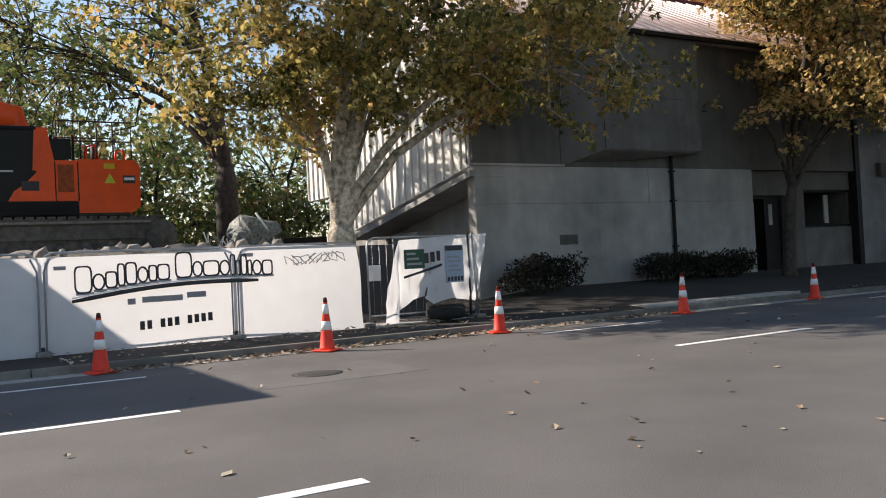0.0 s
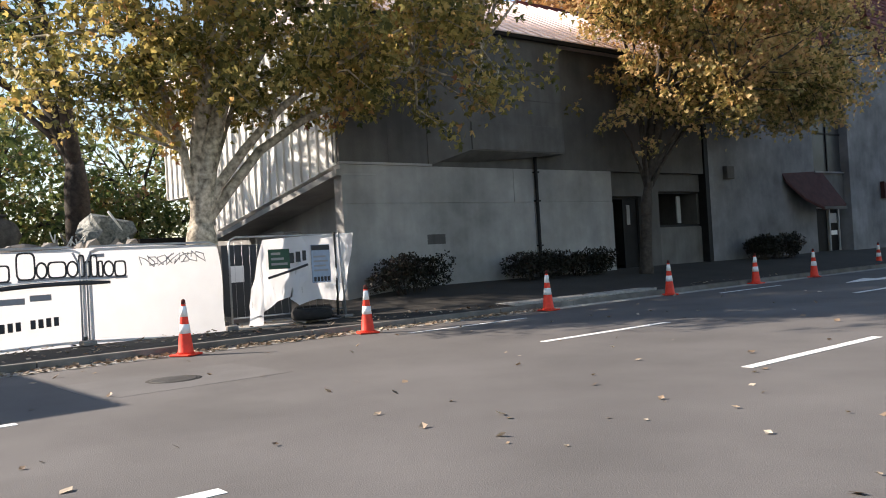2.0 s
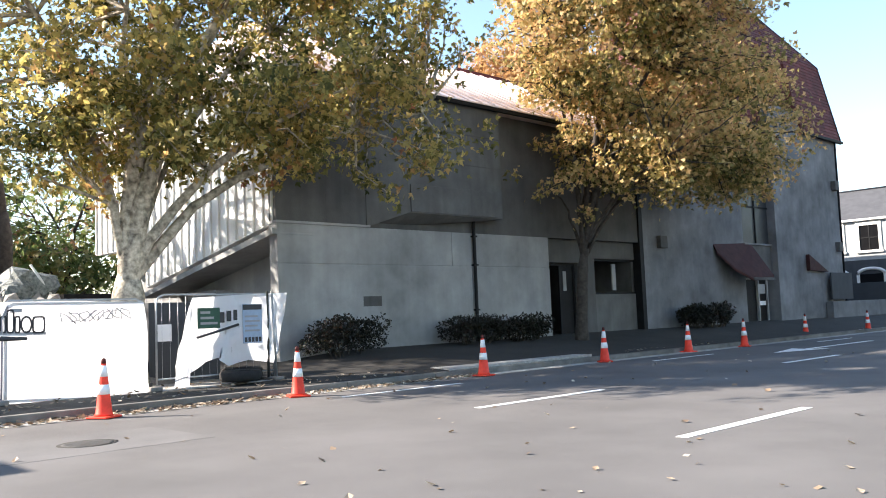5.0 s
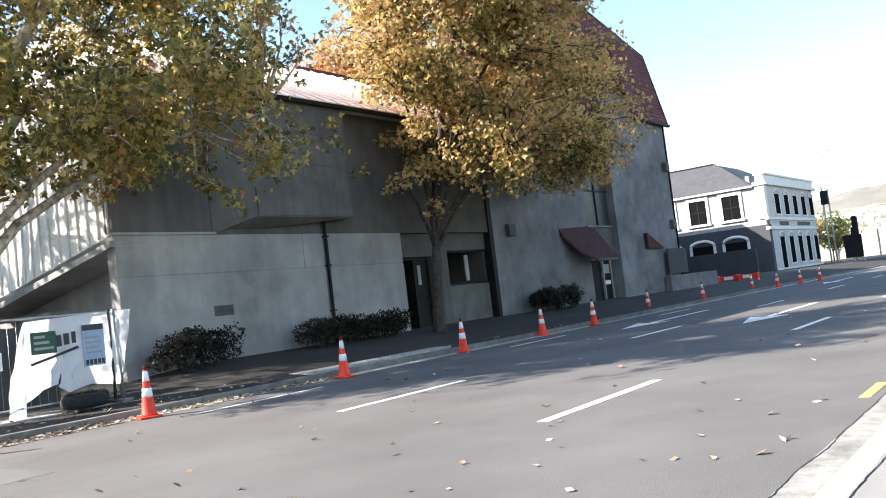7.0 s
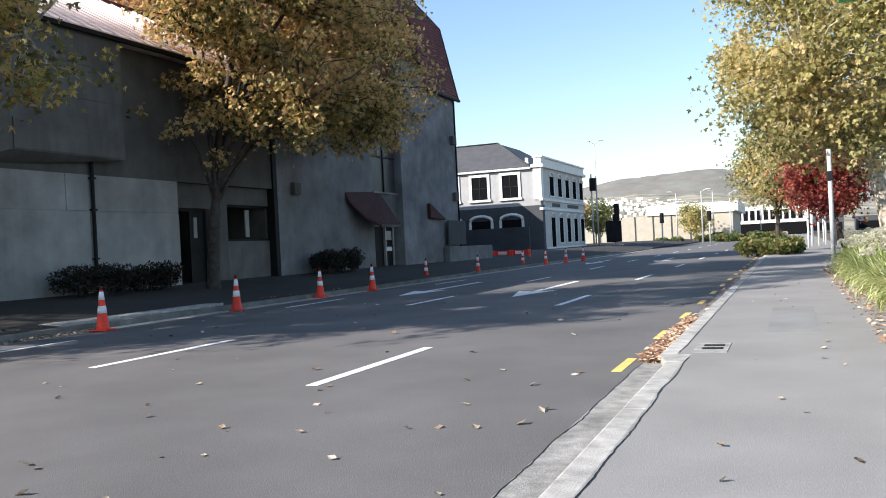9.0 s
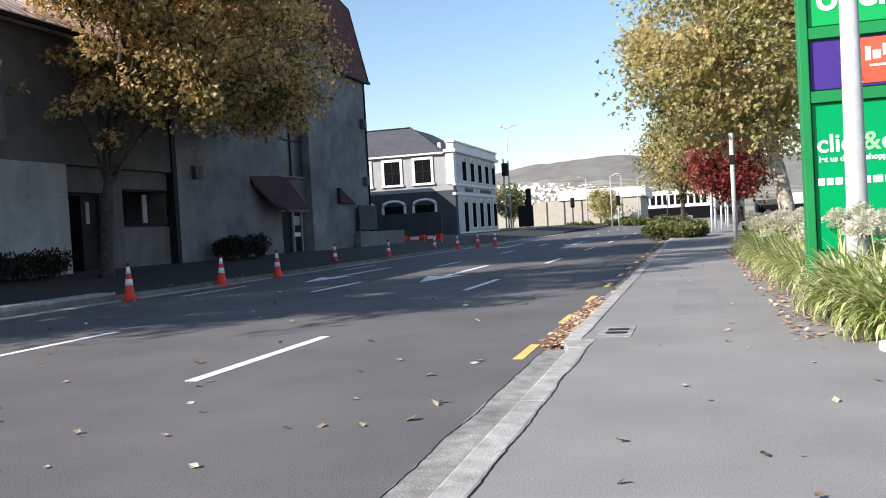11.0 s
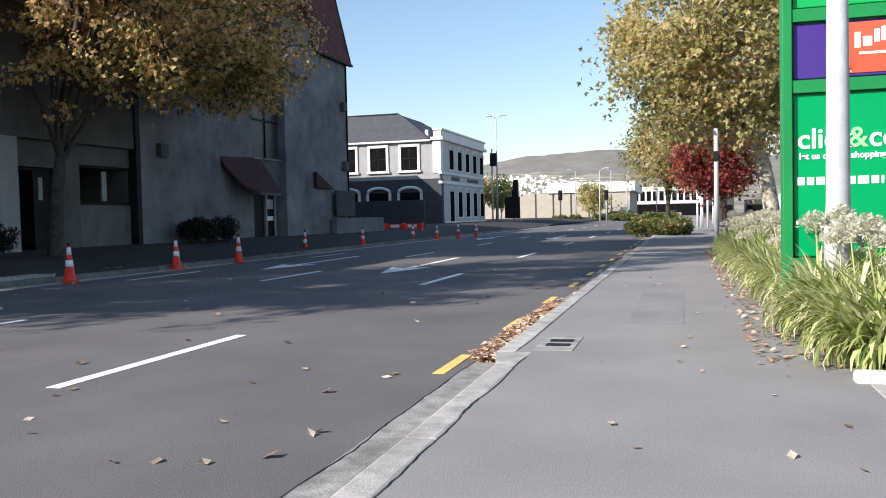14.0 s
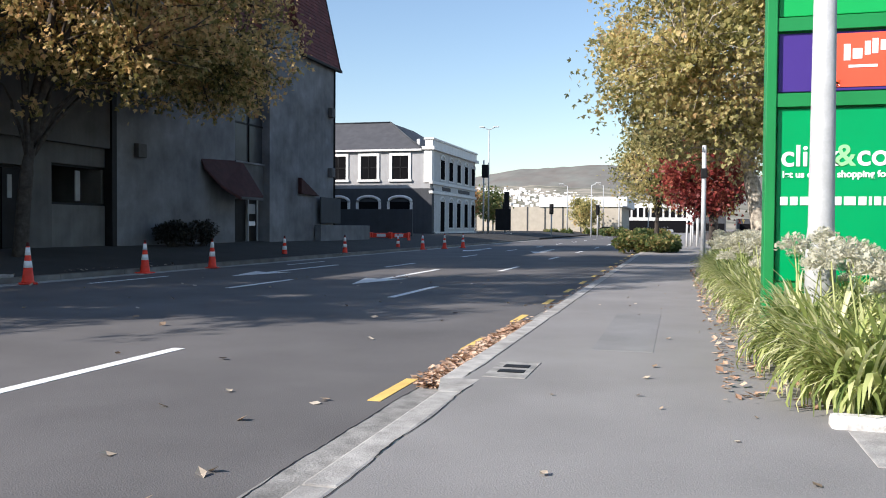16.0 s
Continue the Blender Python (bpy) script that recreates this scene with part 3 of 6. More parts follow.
part("vent_box", boxes((XF, XF + 0.2, 29.5, 30.0, 3.75, 4.25), bevel=0.02), CONCRETE_DARK, tower, "rusty wall box")
part("wall_lamp", boxes((XF + 0.3, XF + 0.55, 46.4, 46.9, 7.3, 7.8), bevel=0.03), CONCRETE_DARK, tower)
part("wall_lamp", boxes((XF + 0.3, XF + 0.55, 46.4, 46.9, 4.0, 4.5), bevel=0.03), CONCRETE_DARK, tower)
part("corner_pipe", tube([(XF + 0.33, 47.25, 0.4), (XF + 0.33, 47.25, 10)], 0.06, 8), TRIM_DARK, tower)


def tiled_slope(name, a0, a1, b0, b1, parent, courses, per=0.32):
    """Lapped rows of tiles from the lower edge a0-a1 to the upper edge b0-b1."""
    a0, a1, b0, b1 = map(Vector, (a0, a1, b0, b1))
    nrm = (a1 - a0).cross(b0 - a0).normalized()
    verts, faces = [], []
    for k in range(courses):
        u0, u1 = k / courses, (k + 1) / courses
        p0, p1, q0, q1 = a0.lerp(b0, u0), a1.lerp(b1, u0), a0.lerp(b0, u1), a1.lerp(b1, u1)
        n = max(1, int((p1 - p0).length / per))
        for j in range(n):
            s, e = j / n, (j + 1) / n
            lift = nrm * (0.03 + 0.005 * ((j * 7 + k * 3) % 5))
            i = len(verts)
            verts += [p0.lerp(p1, s) + lift, p0.lerp(p1, e) + lift, q0.lerp(q1, e) + nrm * 0.01, q0.lerp(q1, s) + nrm * 0.01, p0.lerp(p1, s), p0.lerp(p1, e)]
            faces += [(i, i + 1, i + 2, i + 3), (i + 4, i + 5, i + 1, i)]
    i = len(verts)
    verts += [a0 - nrm * 0.03, a1 - nrm * 0.03, b1 - nrm * 0.03, b0 - nrm * 0.03]
    faces.append((i, i + 1, i + 2, i + 3))
    return tagged(pydata(name, verts, faces, TILE_RED, parent), "red-brown tiled slope", kind="stuff")


E0, E1, T0, T1 = (XF + 0.5, 42.75), (XF + 0.5, 47.6), (XF - 0.35, 42.75), (XF - 0.35, 47.25)
roof2 = part("roof", prism([(36.8, 10.0), (47.2, 10.0), (47.12, 14.2), (37.1, 14.2)], -24, XF - 0.5), TILE_RED, tower, "steep red tiled mansard roof")
tiled_slope("tile_field", (*E0, 10.02), (*E1, 10.02), (*T0, 14.3), (*T1, 14.3), roof2, 22)
tiled_slope("tile_field", (XF - 0.1, 36.8, 10.0), (XF - 0.1, 42.75, 10.0), (XF - 0.35, 37.1, 14.3), (XF - 0.35, 42.75, 14.3), roof2, 22)
tiled_slope("tile_field", (XF - 0.35, 37.1, 14.3), (XF - 0.35, 47.25, 14.3), (XF - 4.4, 37.1, 19.1), (XF - 4.4, 47.25, 19.1), roof2, 16)
rear = part("rear_roof", prism([(22, 9.0), (36.5, 9.0), (33.5, 12.3), (26, 12.3)], -31.5, -25.5), TILE_RED, tower, "lower red tiled roof behind")
tiled_slope("tile_field", (-22.6, 21.6, 9.0), (-22.6, 37.0, 9.0), (-26.2, 26, 12.4), (-26.2, 33.5, 12.4), rear, 16)
for ye, yt in ((47.58, 47.22), (42.77, 42.77)):
    pydata("roof_cheek", [(XF + 0.5, ye, 10.02), (XF - 0.35, yt, 14.3), (XF - 0.6, yt, 14.3), (XF - 0.6, ye, 10.02)], [(0, 1, 2, 3)], TILE_RED, roof2)
part("verge_board", tube([(XF + 0.5, 47.62, 10.02), (XF - 0.35, 47.28, 14.3), (XF - 4.4, 47.28, 19.1)], 0.07, 6), TRIM_DARK, roof2)
part("eave_gutter", boxes((XF + 0.42, XF + 0.6, 42.7, 47.75, 9.92, 10.06), bevel=0.02), TRIM_DARK, roof2)
for y in (37.12, 47.18):
    pydata("gable", [(XF - 0.4, y, 14.2), (XF - 4.4, y, 19.06), (-24.0, y, 19.06), (-26.5, y, 14.2), (-26.5, y, 10.1), (XF - 0.6, y, 10.1)], [(0, 1, 2, 3, 4, 5)], TILE_RED, roof2)
pydata("rear_slope", [(XF - 4.4, 37.1, 19.08), (XF - 4.4, 47.2, 19.08), (-24.0, 47.2, 19.06), (-24.0, 37.1, 19.06), (-26.5, 37.1, 14.2), (-26.5, 47.2, 14.2), (-26.5, 37.1, 10.1), (-26.5, 47.2, 10.1)], [(0, 1, 2, 3), (3, 2, 5, 4), (4, 5, 7, 6)], TILE_RED, roof2)
# red awning over the door
bm = bmesh.new()
av = [(XF, 34.0, 4.05), (XF, 37.4, 4.2), (XF + 1.0, 37.5, 2.64), (XF + 1.0, 35.5, 2.5), (XF + 0.6, 34.7, 2.95), (XF + 0.15, 34.0, 3.72)]
up = [bm.verts.new(v) for v in av]
dn = [bm.verts.new((v[0], v[1], v[2] - 0.12)) for v in av]
bm.faces.new(up)
bm.faces.new(dn[::-1])
for i in range(6):
    bm.faces.new((up[i], dn[i], dn[(i + 1) % 6], up[(i + 1) % 6]))
bmesh.ops.triangulate(bm, faces=bm.faces[:])
bmesh.ops.recalc_face_normals(bm, faces=bm.faces[:])
part("flat_roof", boxes((-31.6, XF - 0.42, 28.4, 36.78, 9.8, 10.02)), CONCRETE_DARK, tower)
part("flat_roof", boxes((-31.6, -23.05, 36.8, 47.3, 10.02, 10.2)), CONCRETE_DARK, tower)
awning = part("awning", bm, AWNING, tower, "red shingled awning over the entrance")
part("awning_fascia", boxes((XF + 1.0, XF + 1.04, 35.5, 37.5, 2.42, 2.54)), CONCRETE_DARK, awning)
part("side_awning", prism([(42.6, 3.75), (42.6, 2.95), (44.8, 2.9)], XF + 0.31, XF + 0.5), AWNING, tower, "small dark red awning")
tagged(part("plywood_hoarding", boxes((XF + 0.5, XF + 0.58, 44.9, 47.6, 1.45, 2.85), bevel=0.01), GREY_PAINT), "grey plywood hoarding board on posts beside the tower", "hoarding")
tagged(part("low_wall", boxes((XF + 0.35, XF + 0.7, 44.6, 52, 0.1, 1.35), bevel=0.02), PLASTER), "low grey rendered wall", "wall", kind="structure")

# ---- unseen blocks added to shade the banner, the hoarding fence and the corner building ----
tagged(part("wall_east", boxes((-34.5, -27, 48, 60, 0, 12.5)), CONCRETE), "unseen plain concrete block behind the tower, added for its shadow", "wall", kind="structure")
tagged(part("wall_west", boxes((-62, -34.5, 47.5, 80.5, 0, 12.2)), CONCRETE), "unseen plain concrete block behind the tower, added for its shadow", "wall", kind="structure")
tagged(part("wall_south", boxes((-32, -14.7, -16, -3.3, 0, 5.2)), CONCRETE), "unseen plain concrete building beside the site, added for its shadow", "wall", kind="structure")

# ---- cones ----
def make_cone():
    root = tagged(empty("traffic_cone"), "orange traffic cone with two reflective bands", "traffic cone", "cones along the kerb")
    bm = boxes((-0.19, 0.19, -0.19, 0.19, 0, 0.035), bevel=0.02)
    part("base_plate", bm, CONE_RED, root)
    r = lambda z: 0.135 - 0.108 * z / 0.9
    part("body", lathe([(r(0.03) + 0.02, 0.03), (r(0.08), 0.07), (r(0.4), 0.4), (r(0.84), 0.84), (r(0.87), 0.9), (0.012, 0.9)]), CONE_RED, root)
    part("band", lathe([(r(0.36) + 0.003, 0.36), (r(0.51) + 0.003, 0.51)]), CONE_WHITE, root, "white reflective band")
    part("band", lathe([(r(0.63) + 0.003, 0.63), (r(0.8) + 0.003, 0.8)]), CONE_WHITE, root, "white reflective band")
    part("cap", lathe([(r(0.83) + 0.003, 0.83), (r(0.89) + 0.003, 0.9), (0.01, 0.912)]), CONE_TIP, root, "dark cone tip")
    return root


cone = make_cone()
cone.matrix_world = pose(-13.0, 1.52, 0.005, 0, 0, 12)
for x, y, a in ((-12.75, 5.1, 30), (-12.72, 8.63, 70), (-12.75, 13.55, 10), (-12.88, 18.26, 44), (-13.1, 22.8, 85), (-12.9, 25.9, 20), (-14.2, 33.5, 66), (-13.55, 38.2, 5), (-14.0, 47, 5), (-13.2, 49, 35), (-12.6, 51.5, 5), (-12.1, 54, 5)):
    copy_thing(cone, pose(x, y, 0.005, 0, 0, a))

# ---- trees ----
def make_tree(name, base, fork, limbs, crown, leaves, leaf, bark, leafmat, label, trunk_r, seed, clumps=150, spread=0.55, low=0.0):
    """A trunk that forks into limbs, branches and twigs, with leaves in clumps round the twigs.
    crown: ellipsoids (cx, cy, cz, rx, ry, rz) relative to the base."""
    rng = np.random.default_rng(seed)
    root = tagged(empty(name, base), label, "tree")
    bm = bmesh.new()
    f = Vector(fork)
    n = 6
    add_tube(bm, [Vector((f.x * (k / n) ** 1.5, f.y * (k / n) ** 1.5, f.z * k / n - 0.1)) for k in range(n + 1)],
             [trunk_r * (1.35 if k == 0 else 1.08 if k == 1 else 1.0 - 0.12 * k / n if k < n else 0.62) for k in range(n + 1)], 12)
    vol = np.array([c[3] * c[4] * c[5] for c in crown])
    lines = []
    def inside(lo, hi):
        c = crown[rng.choice(len(crown), p=vol / vol.sum())]
        d = rng.normal(size=3)
        d /= np.linalg.norm(d)
        r = rng.uniform(lo ** 3, hi ** 3) ** (1 / 3)
        return Vector((c[0] + d[0] * c[3] * r, c[1] + d[1] * c[4] * r, c[2] + d[2] * c[5] * r))
    for k in range(limbs):
        a = 2 * math.pi * (k + rng.uniform(-0.3, 0.3)) / limbs
        c = crown[k % len(crown)]
        tip = Vector((c[0] + 0.55 * c[3] * math.cos(a), c[1] + 0.55 * c[4] * math.sin(a), c[2] + c[5] * rng.uniform(0.0, 0.6)))
        mid = f + Vector(((tip.x - f.x) * 0.2, (tip.y - f.y) * 0.2, (tip.z - f.z) * rng.uniform(0.6, 0.85)))
        pts = []
        for s in range(7):
            u = s / 6
            p = (1 - u) ** 2 * (f - Vector((0, 0, 0.3))) + 2 * u * (1 - u) * mid + u * u * tip
            pts.append(p + Vector(rng.normal(size=3)) * 0.08 * u * (1 - u) * 4)
        rr = trunk_r * (rng.uniform(0.6, 0.68) if k < 2 else rng.uniform(0.28, 0.42))
        add_tube(bm, pts, [rr * (1 - 0.8 * s / 6) for s in range(7)], 8, cap=False)
        lines.append((pts, rr))
    trunk = part("trunk", bm, bark, root)
    bm = bmesh.new()
    nodes = np.array([p for pts, _ in lines for p in pts[1:]])
    P = []
    for _ in range(clumps):
        tip = inside(0.45, 1.0)
        if tip.z < low:
            continue
        d = np.linalg.norm(nodes - np.array(tip), axis=1) + 0.6 * np.maximum(0, nodes[:, 2] - tip.z)
        s = Vector(nodes[np.argmin(d)])
        mid = s.lerp(tip, 0.5) + Vector(rng.normal(size=3)) * 0.25 + Vector((0, 0, 0.25))
        add_tube(bm, [s, mid, tip], [0.042, 0.024, 0.007], 5, cap=False)
        P += [s.lerp(mid, 0.75)] + [(mid.lerp(tip, u)) for u in (0.3, 0.65, 1.0)] + [tip + Vector(rng.normal(size=3)) * 0.3]
    tagged(part("branchwork", bm, bark, root), kind="stuff")
    P = np.array(P)
    idx = rng.integers(0, len(P), leaves)
    pos = P[idx] + rng.normal(size=(leaves, 3)) * spread * np.array([1, 1, 0.75])
    # each leaf: a folded four-cornered blade that hangs outward
    ax = rng.normal(size=(leaves, 3)) + np.array([0, 0, -0.5])
    ax /= np.linalg.norm(ax, axis=1)[:, None]
    sd = np.cross(ax, rng.normal(size=(leaves, 3)))
    sd /= np.linalg.norm(sd, axis=1)[:, None]
    nr = np.cross(ax, sd)
    L = leaf * rng.uniform(0.6, 1.25, leaves)[:, None]
    rows3 = [pos]
    for lean, length, wide in ((0.0, 1.0, 0.22), (0.8, 0.74, 0.2), (-0.8, 0.74, 0.2)):
        d = ax * math.cos(lean) + sd * math.sin(lean) + nr * 0.12 * abs(lean)
        s = sd * math.cos(lean) - ax * math.sin(lean)
        rows3 += [pos + (d * 0.5 + s * wide) * L * length, pos + d * L * length, pos + (d * 0.5 - s * wide) * L * length]
    vv = np.stack(rows3, 1).reshape(-1, 3)
    q = np.arange(leaves)[:, None] * 10
    ff = np.concatenate([q + [0, 1, 2, 3], q + [0, 4, 5, 6], q + [0, 7, 8, 9]], 0)
    pydata("crown", vv.tolist(), ff.tolist(), leafmat, root)
    return root



make_tree("plane_tree", (-17.2, 7.4, 0.1), (0.05, 0.0, 2.5), 9, [(1.4, 2.2, 7.9, 4.8, 4.6, 3.7), (0.0, -1.2, 8.2, 4.4, 4.4, 4.0), (2.3, 4.8, 5.6, 2.4, 2.8, 1.6), (0.5, -0.6, 5.3, 4.0, 3.6, 1.2), (1.6, 4.4, 12.2, 3.4, 3.8, 3.6), (1.7, 5.3, 9.0, 2.6, 3.0, 2.4)], 46000, 0.155, BARK_PALE, LEAF_PLANE,
          "plane tree with mottled pale bark and turning leaves", 0.37, 11, 560, 0.18)
make_tree("golden_tree", (-16.6, 22.2, 0.3), (0.1, 0.2, 3.0), 14, [(1.7, 2.4, 8.7, 4.4, 4.6, 4.0), (1.5, 1.6, 12.2, 4.2, 5.0, 3.8), (1.3, 0.1, 10.0, 3.8, 4.6, 2.6), (1.7, 6.7, 7.8, 3.2, 4.3, 3.3), (1.6, 8.0, 6.4, 2.4, 3.0, 1.7), (2.2, 1.8, 5.6, 3.0, 3.2, 1.3), (0.0, -0.4, 4.7, 1.5, 1.7, 1.2)], 70000, 0.16, BARK_DARK, LEAF_GOLD,
          "street tree with dense golden autumn crown", 0.2, 12, 950, 0.2)
make_tree("orange_tree", (-36.0, 42.0, 0.0), (0.0, 0.0, 6.0), 7, [(0, 0, 15.0, 4.4, 6.0, 4.6), (0.5, -4.2, 12.8, 3.6, 4.0, 3.2)], 15000, 0.3, BARK_DARK, LEAF_ORANGE,
          "tall orange autumn tree behind the roofs", 0.35, 17, 300, 0.45)
make_tree("shaded_tree", (-27, 7.7, 0.1), (0.0, 0.0, 5.0), 6, [(0.5, -4.2, 10.5, 4.6, 4.4, 4.2), (-6, -5, 8.5, 4, 4, 3)], 7000, 0.22, BARK_DARK, LEAF_GREEN,
          "dark-trunked tree behind the demolition site", 0.42, 13, 300, 0.5)
for k, (x, y, h, sd) in enumerate(((-40, 1.0, 6.5, 21), (-42, 8.5, 6.0, 22), (-44, 15.5, 6.5, 23), (-38, -5.0, 7.5, 24))):
    make_tree("background_tree", (x, y, 0.0), (0.0, 0.0, 2.0), 5, [(0, 0, h, 5.0, 5.0, 4.2), (0.5, 0.8, 3.4, 4.6, 4.8, 2.4)], 5500, 0.34, BARK_DARK, LEAF_GREEN,
              "green tree beyond the cleared site", 0.3, sd, 130, 0.7)
make_tree("plane_tree", (3.5, 33, 0.1), (-0.5, 0.0, 3.4), 6, [(-1.4, 0.0, 7.9, 4.2, 4.8, 5.0), (-0.2, 0.0, 11.0, 3.2, 4.2, 3.6), (-3.4, -1.5, 6.3, 2.6, 2.6, 2.2)], 60000, 0.165, BARK_PALE, LEAF_OLIVE,
          "tall plane tree turning yellow behind the planting", 0.28, 14, 800, 0.28)
make_tree("red_tree", (2.5, 43, 0.1), (-0.3, 0.0, 1.8), 5, [(-0.6, 0.0, 3.4, 1.8, 1.8, 1.7)], 8000, 0.17, BARK_DARK, LEAF_RED, "small tree with deep red autumn leaves", 0.1, 15, 130, 0.28)
make_tree("small_street_tree", (-0.4, 52, 0.1), (0.0, 0.0, 1.9), 5, [(0.0, 0.0, 4.6, 2.7, 2.7, 2.3)], 8000, 0.17, BARK_DARK, LEAF_OLIVE, "small street tree over a kerbside planting bed", 0.14, 16, 130, 0.35)
for k, y in enumerate((66, 80, 96)):
    make_tree("small_street_tree", (3.0 + 0.8 * k, y, 0.1), (0.0, 0.0, 2.2), 4, [(-0.6, 0.0, 6.0, 3.4, 3.4, 3.2)], 5000, 0.28, BARK_DARK, LEAF_PLANE, "yellowing street tree farther along the footpath", 0.16, 30 + k, 90, 0.5)


def make_bush(name, place, size, leaves, leaf, material, label, seed, lumps=26):
    """A low shrub: stems and leaves round many lumps."""
    rng = np.random.default_rng(seed)
    root = tagged(empty(name, place), label, "shrub")
    sx, sy, sz = size
    bm = bmesh.new()
    c = np.stack([rng.uniform(-1, 1, lumps) * sx * 0.8, rng.uniform(-1, 1, lumps) * sy * 0.85, rng.uniform(0.3, 0.85, lumps) * sz], 1)
    for p in c[:14]:
        add_tube(bm, [(p[0] * 0.3, p[1] * 0.6, 0), (p[0] * 0.7, p[1] * 0.85, p[2] * 0.5), p], [0.02, 0.014, 0.006], 5, cap=False)
    tagged(part("stem", bm, BARK_DARK, root), kind="stuff")
    idx = rng.integers(0, lumps, leaves)
    d = rng.normal(size=(leaves, 3))
    d /= np.linalg.norm(d, axis=1)[:, None]
    pos = c[idx] + d * np.array([0.3 * min(1, sx), 0.34, 0.22 * sz]) * rng.uniform(0.6, 1.1, (leaves, 1))
    pos[:, 2] = np.maximum(pos[:, 2], 0.03)
    ax = d + rng.normal(size=(leaves, 3)) * 0.7
    ax /= np.linalg.norm(ax, axis=1)[:, None]
    sd = np.cross(ax, rng.normal(size=(leaves, 3)))
    sd /= np.linalg.norm(sd, axis=1)[:, None]
    L = leaf * rng.uniform(0.6, 1.3, (leaves, 1))
    vv = np.stack([pos, pos + ax * L * 0.5 + sd * L * 0.35, pos + ax * L, pos + ax * L * 0.5 - sd * L * 0.35], 1).reshape(-1, 3)
    pydata("foliage", vv.tolist(), (np.arange(leaves)[:, None] * 4 + [0, 1, 2, 3]).tolist(), material, root)
    return root


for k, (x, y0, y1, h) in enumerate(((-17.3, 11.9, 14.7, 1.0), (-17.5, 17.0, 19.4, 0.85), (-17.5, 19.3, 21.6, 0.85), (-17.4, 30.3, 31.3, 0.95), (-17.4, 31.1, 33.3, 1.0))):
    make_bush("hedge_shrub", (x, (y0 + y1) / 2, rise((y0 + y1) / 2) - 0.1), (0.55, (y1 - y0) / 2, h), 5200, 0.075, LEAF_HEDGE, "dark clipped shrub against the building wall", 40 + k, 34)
make_bush("kerbside_shrub", (-0.1, 47.5, 0.1), (0.9, 2.4, 0.8), 5000, 0.16, LEAF_GREEN, "green shrub in a kerbside planting bed", 50, 30)
make_bush("kerbside_shrub", (-1.6, 49, 0.05), (0.8, 2.6, 0.95), 3000, 0.18, LEAF_GREEN, "dark low shrub at the kerb build-out", 51, 24)

# ---- totem sign ----
totem = tagged(empty("totem_sign", (1.7, 13.0, 0.1)), "tall green totem sign with stacked panels behind the planting", "sign")
part("post", boxes((0, 0.11, 0, 0.3, 0, 4.4), bevel=0.01), SIGN_FRAME, totem)
part("post", boxes((3.79, 3.9, 0, 0.3, 0, 4.4), bevel=0.01), SIGN_FRAME, totem)
part("head_panel", boxes((-0.66, 4.6, -0.14, 0.44, 4.4, 5.94), bevel=0.02), SIGN_LIGHT, totem, "bright green head panel")
for z0, z1 in ((0.5, 0.62), (2.585, 2.735), (3.425, 3.575), (4.3, 4.4)):
    part("rail", boxes((0.11, 3.79, 0.02, 0.28, z0, z1), bevel=0.006), SIGN_FRAME, totem)
for z0, z1, material in ((0.62, 2.585, SIGN_GREEN), (2.735, 3.425, SIGN_PURPLE), (3.575, 4.3, SIGN_LIGHT)):
    part("panel", boxes((0.13, 3.77, 0.07, 0.25, z0 + 0.02, z1 - 0.02), bevel=0.01), material, totem)
    part("panel_back", boxes((0.11, 3.79, 0.1, 0.24, z0, z1)), SIGN_FRAME, totem)
sign_m = lambda x, z: Matrix.Translation((x, 0.066, z)) @ pose(0, 0, 0, 90, 0, 0)
text_part("lettering", "open", 0.48, SIGN_WHITE, totem, sign_m(0.24, 3.80), 0.012)
text_part("lettering", "7am-11pm", 0.19, SIGN_WHITE, totem, sign_m(1.28, 4.01), 0.003)
text_part("lettering", "7 days", 0.19, SIGN_WHITE, totem, sign_m(1.28, 3.84), 0.003)
text_part("lettering", "click", 0.335, SIGN_WHITE, totem, sign_m(0.17, 1.93), 0.005)
text_part("lettering", "&", 0.335, SIGN_LIME, totem, sign_m(0.73, 1.93), 0.005)
text_part("lettering", "collect", 0.335, SIGN_WHITE, totem, sign_m(0.95, 1.93), 0.005)
text_part("lettering", "let us do the shopping for you", 0.105, SIGN_WHITE, totem, sign_m(0.19, 1.8), 0.003)
for k, w in enumerate((0.1, 0.1, 0.11, 0.1, 0.06, 0.06, 0.1, 0.14, 0.1, 0.05, 0.09, 0.09)):
    x = 0.17 + sum((0.1, 0.1, 0.11, 0.1, 0.06, 0.06, 0.1, 0.14, 0.1, 0.05, 0.09, 0.09)[:k]) * 1.05
    part("letter_block", boxes((x, x + w - 0.02, 0.062, 0.07, 1.49, 1.585), bevel=0.003), SIGN_WHITE, totem)
bm = bmesh.new()
add_tube(bm, [(1.49 + 0.1 * math.cos(a * 0.52), 0.066, 1.54 + 0.09 * math.sin(a * 0.52)) for a in range(13)], 0.02, 6)
part("round_mark", bm, SIGN_LIME, totem)
part("mark_leaf", tube([(1.49, 0.066, 1.6), (1.52, 0.066, 1.69)], [0.02, 0.008], 6), SIGN_LIME, totem)
red = part("red_shape", boxes((0.66, 1.55, 0.06, 0.07, 2.79, 3.38), bevel=0.003), SIGN_RED, totem)
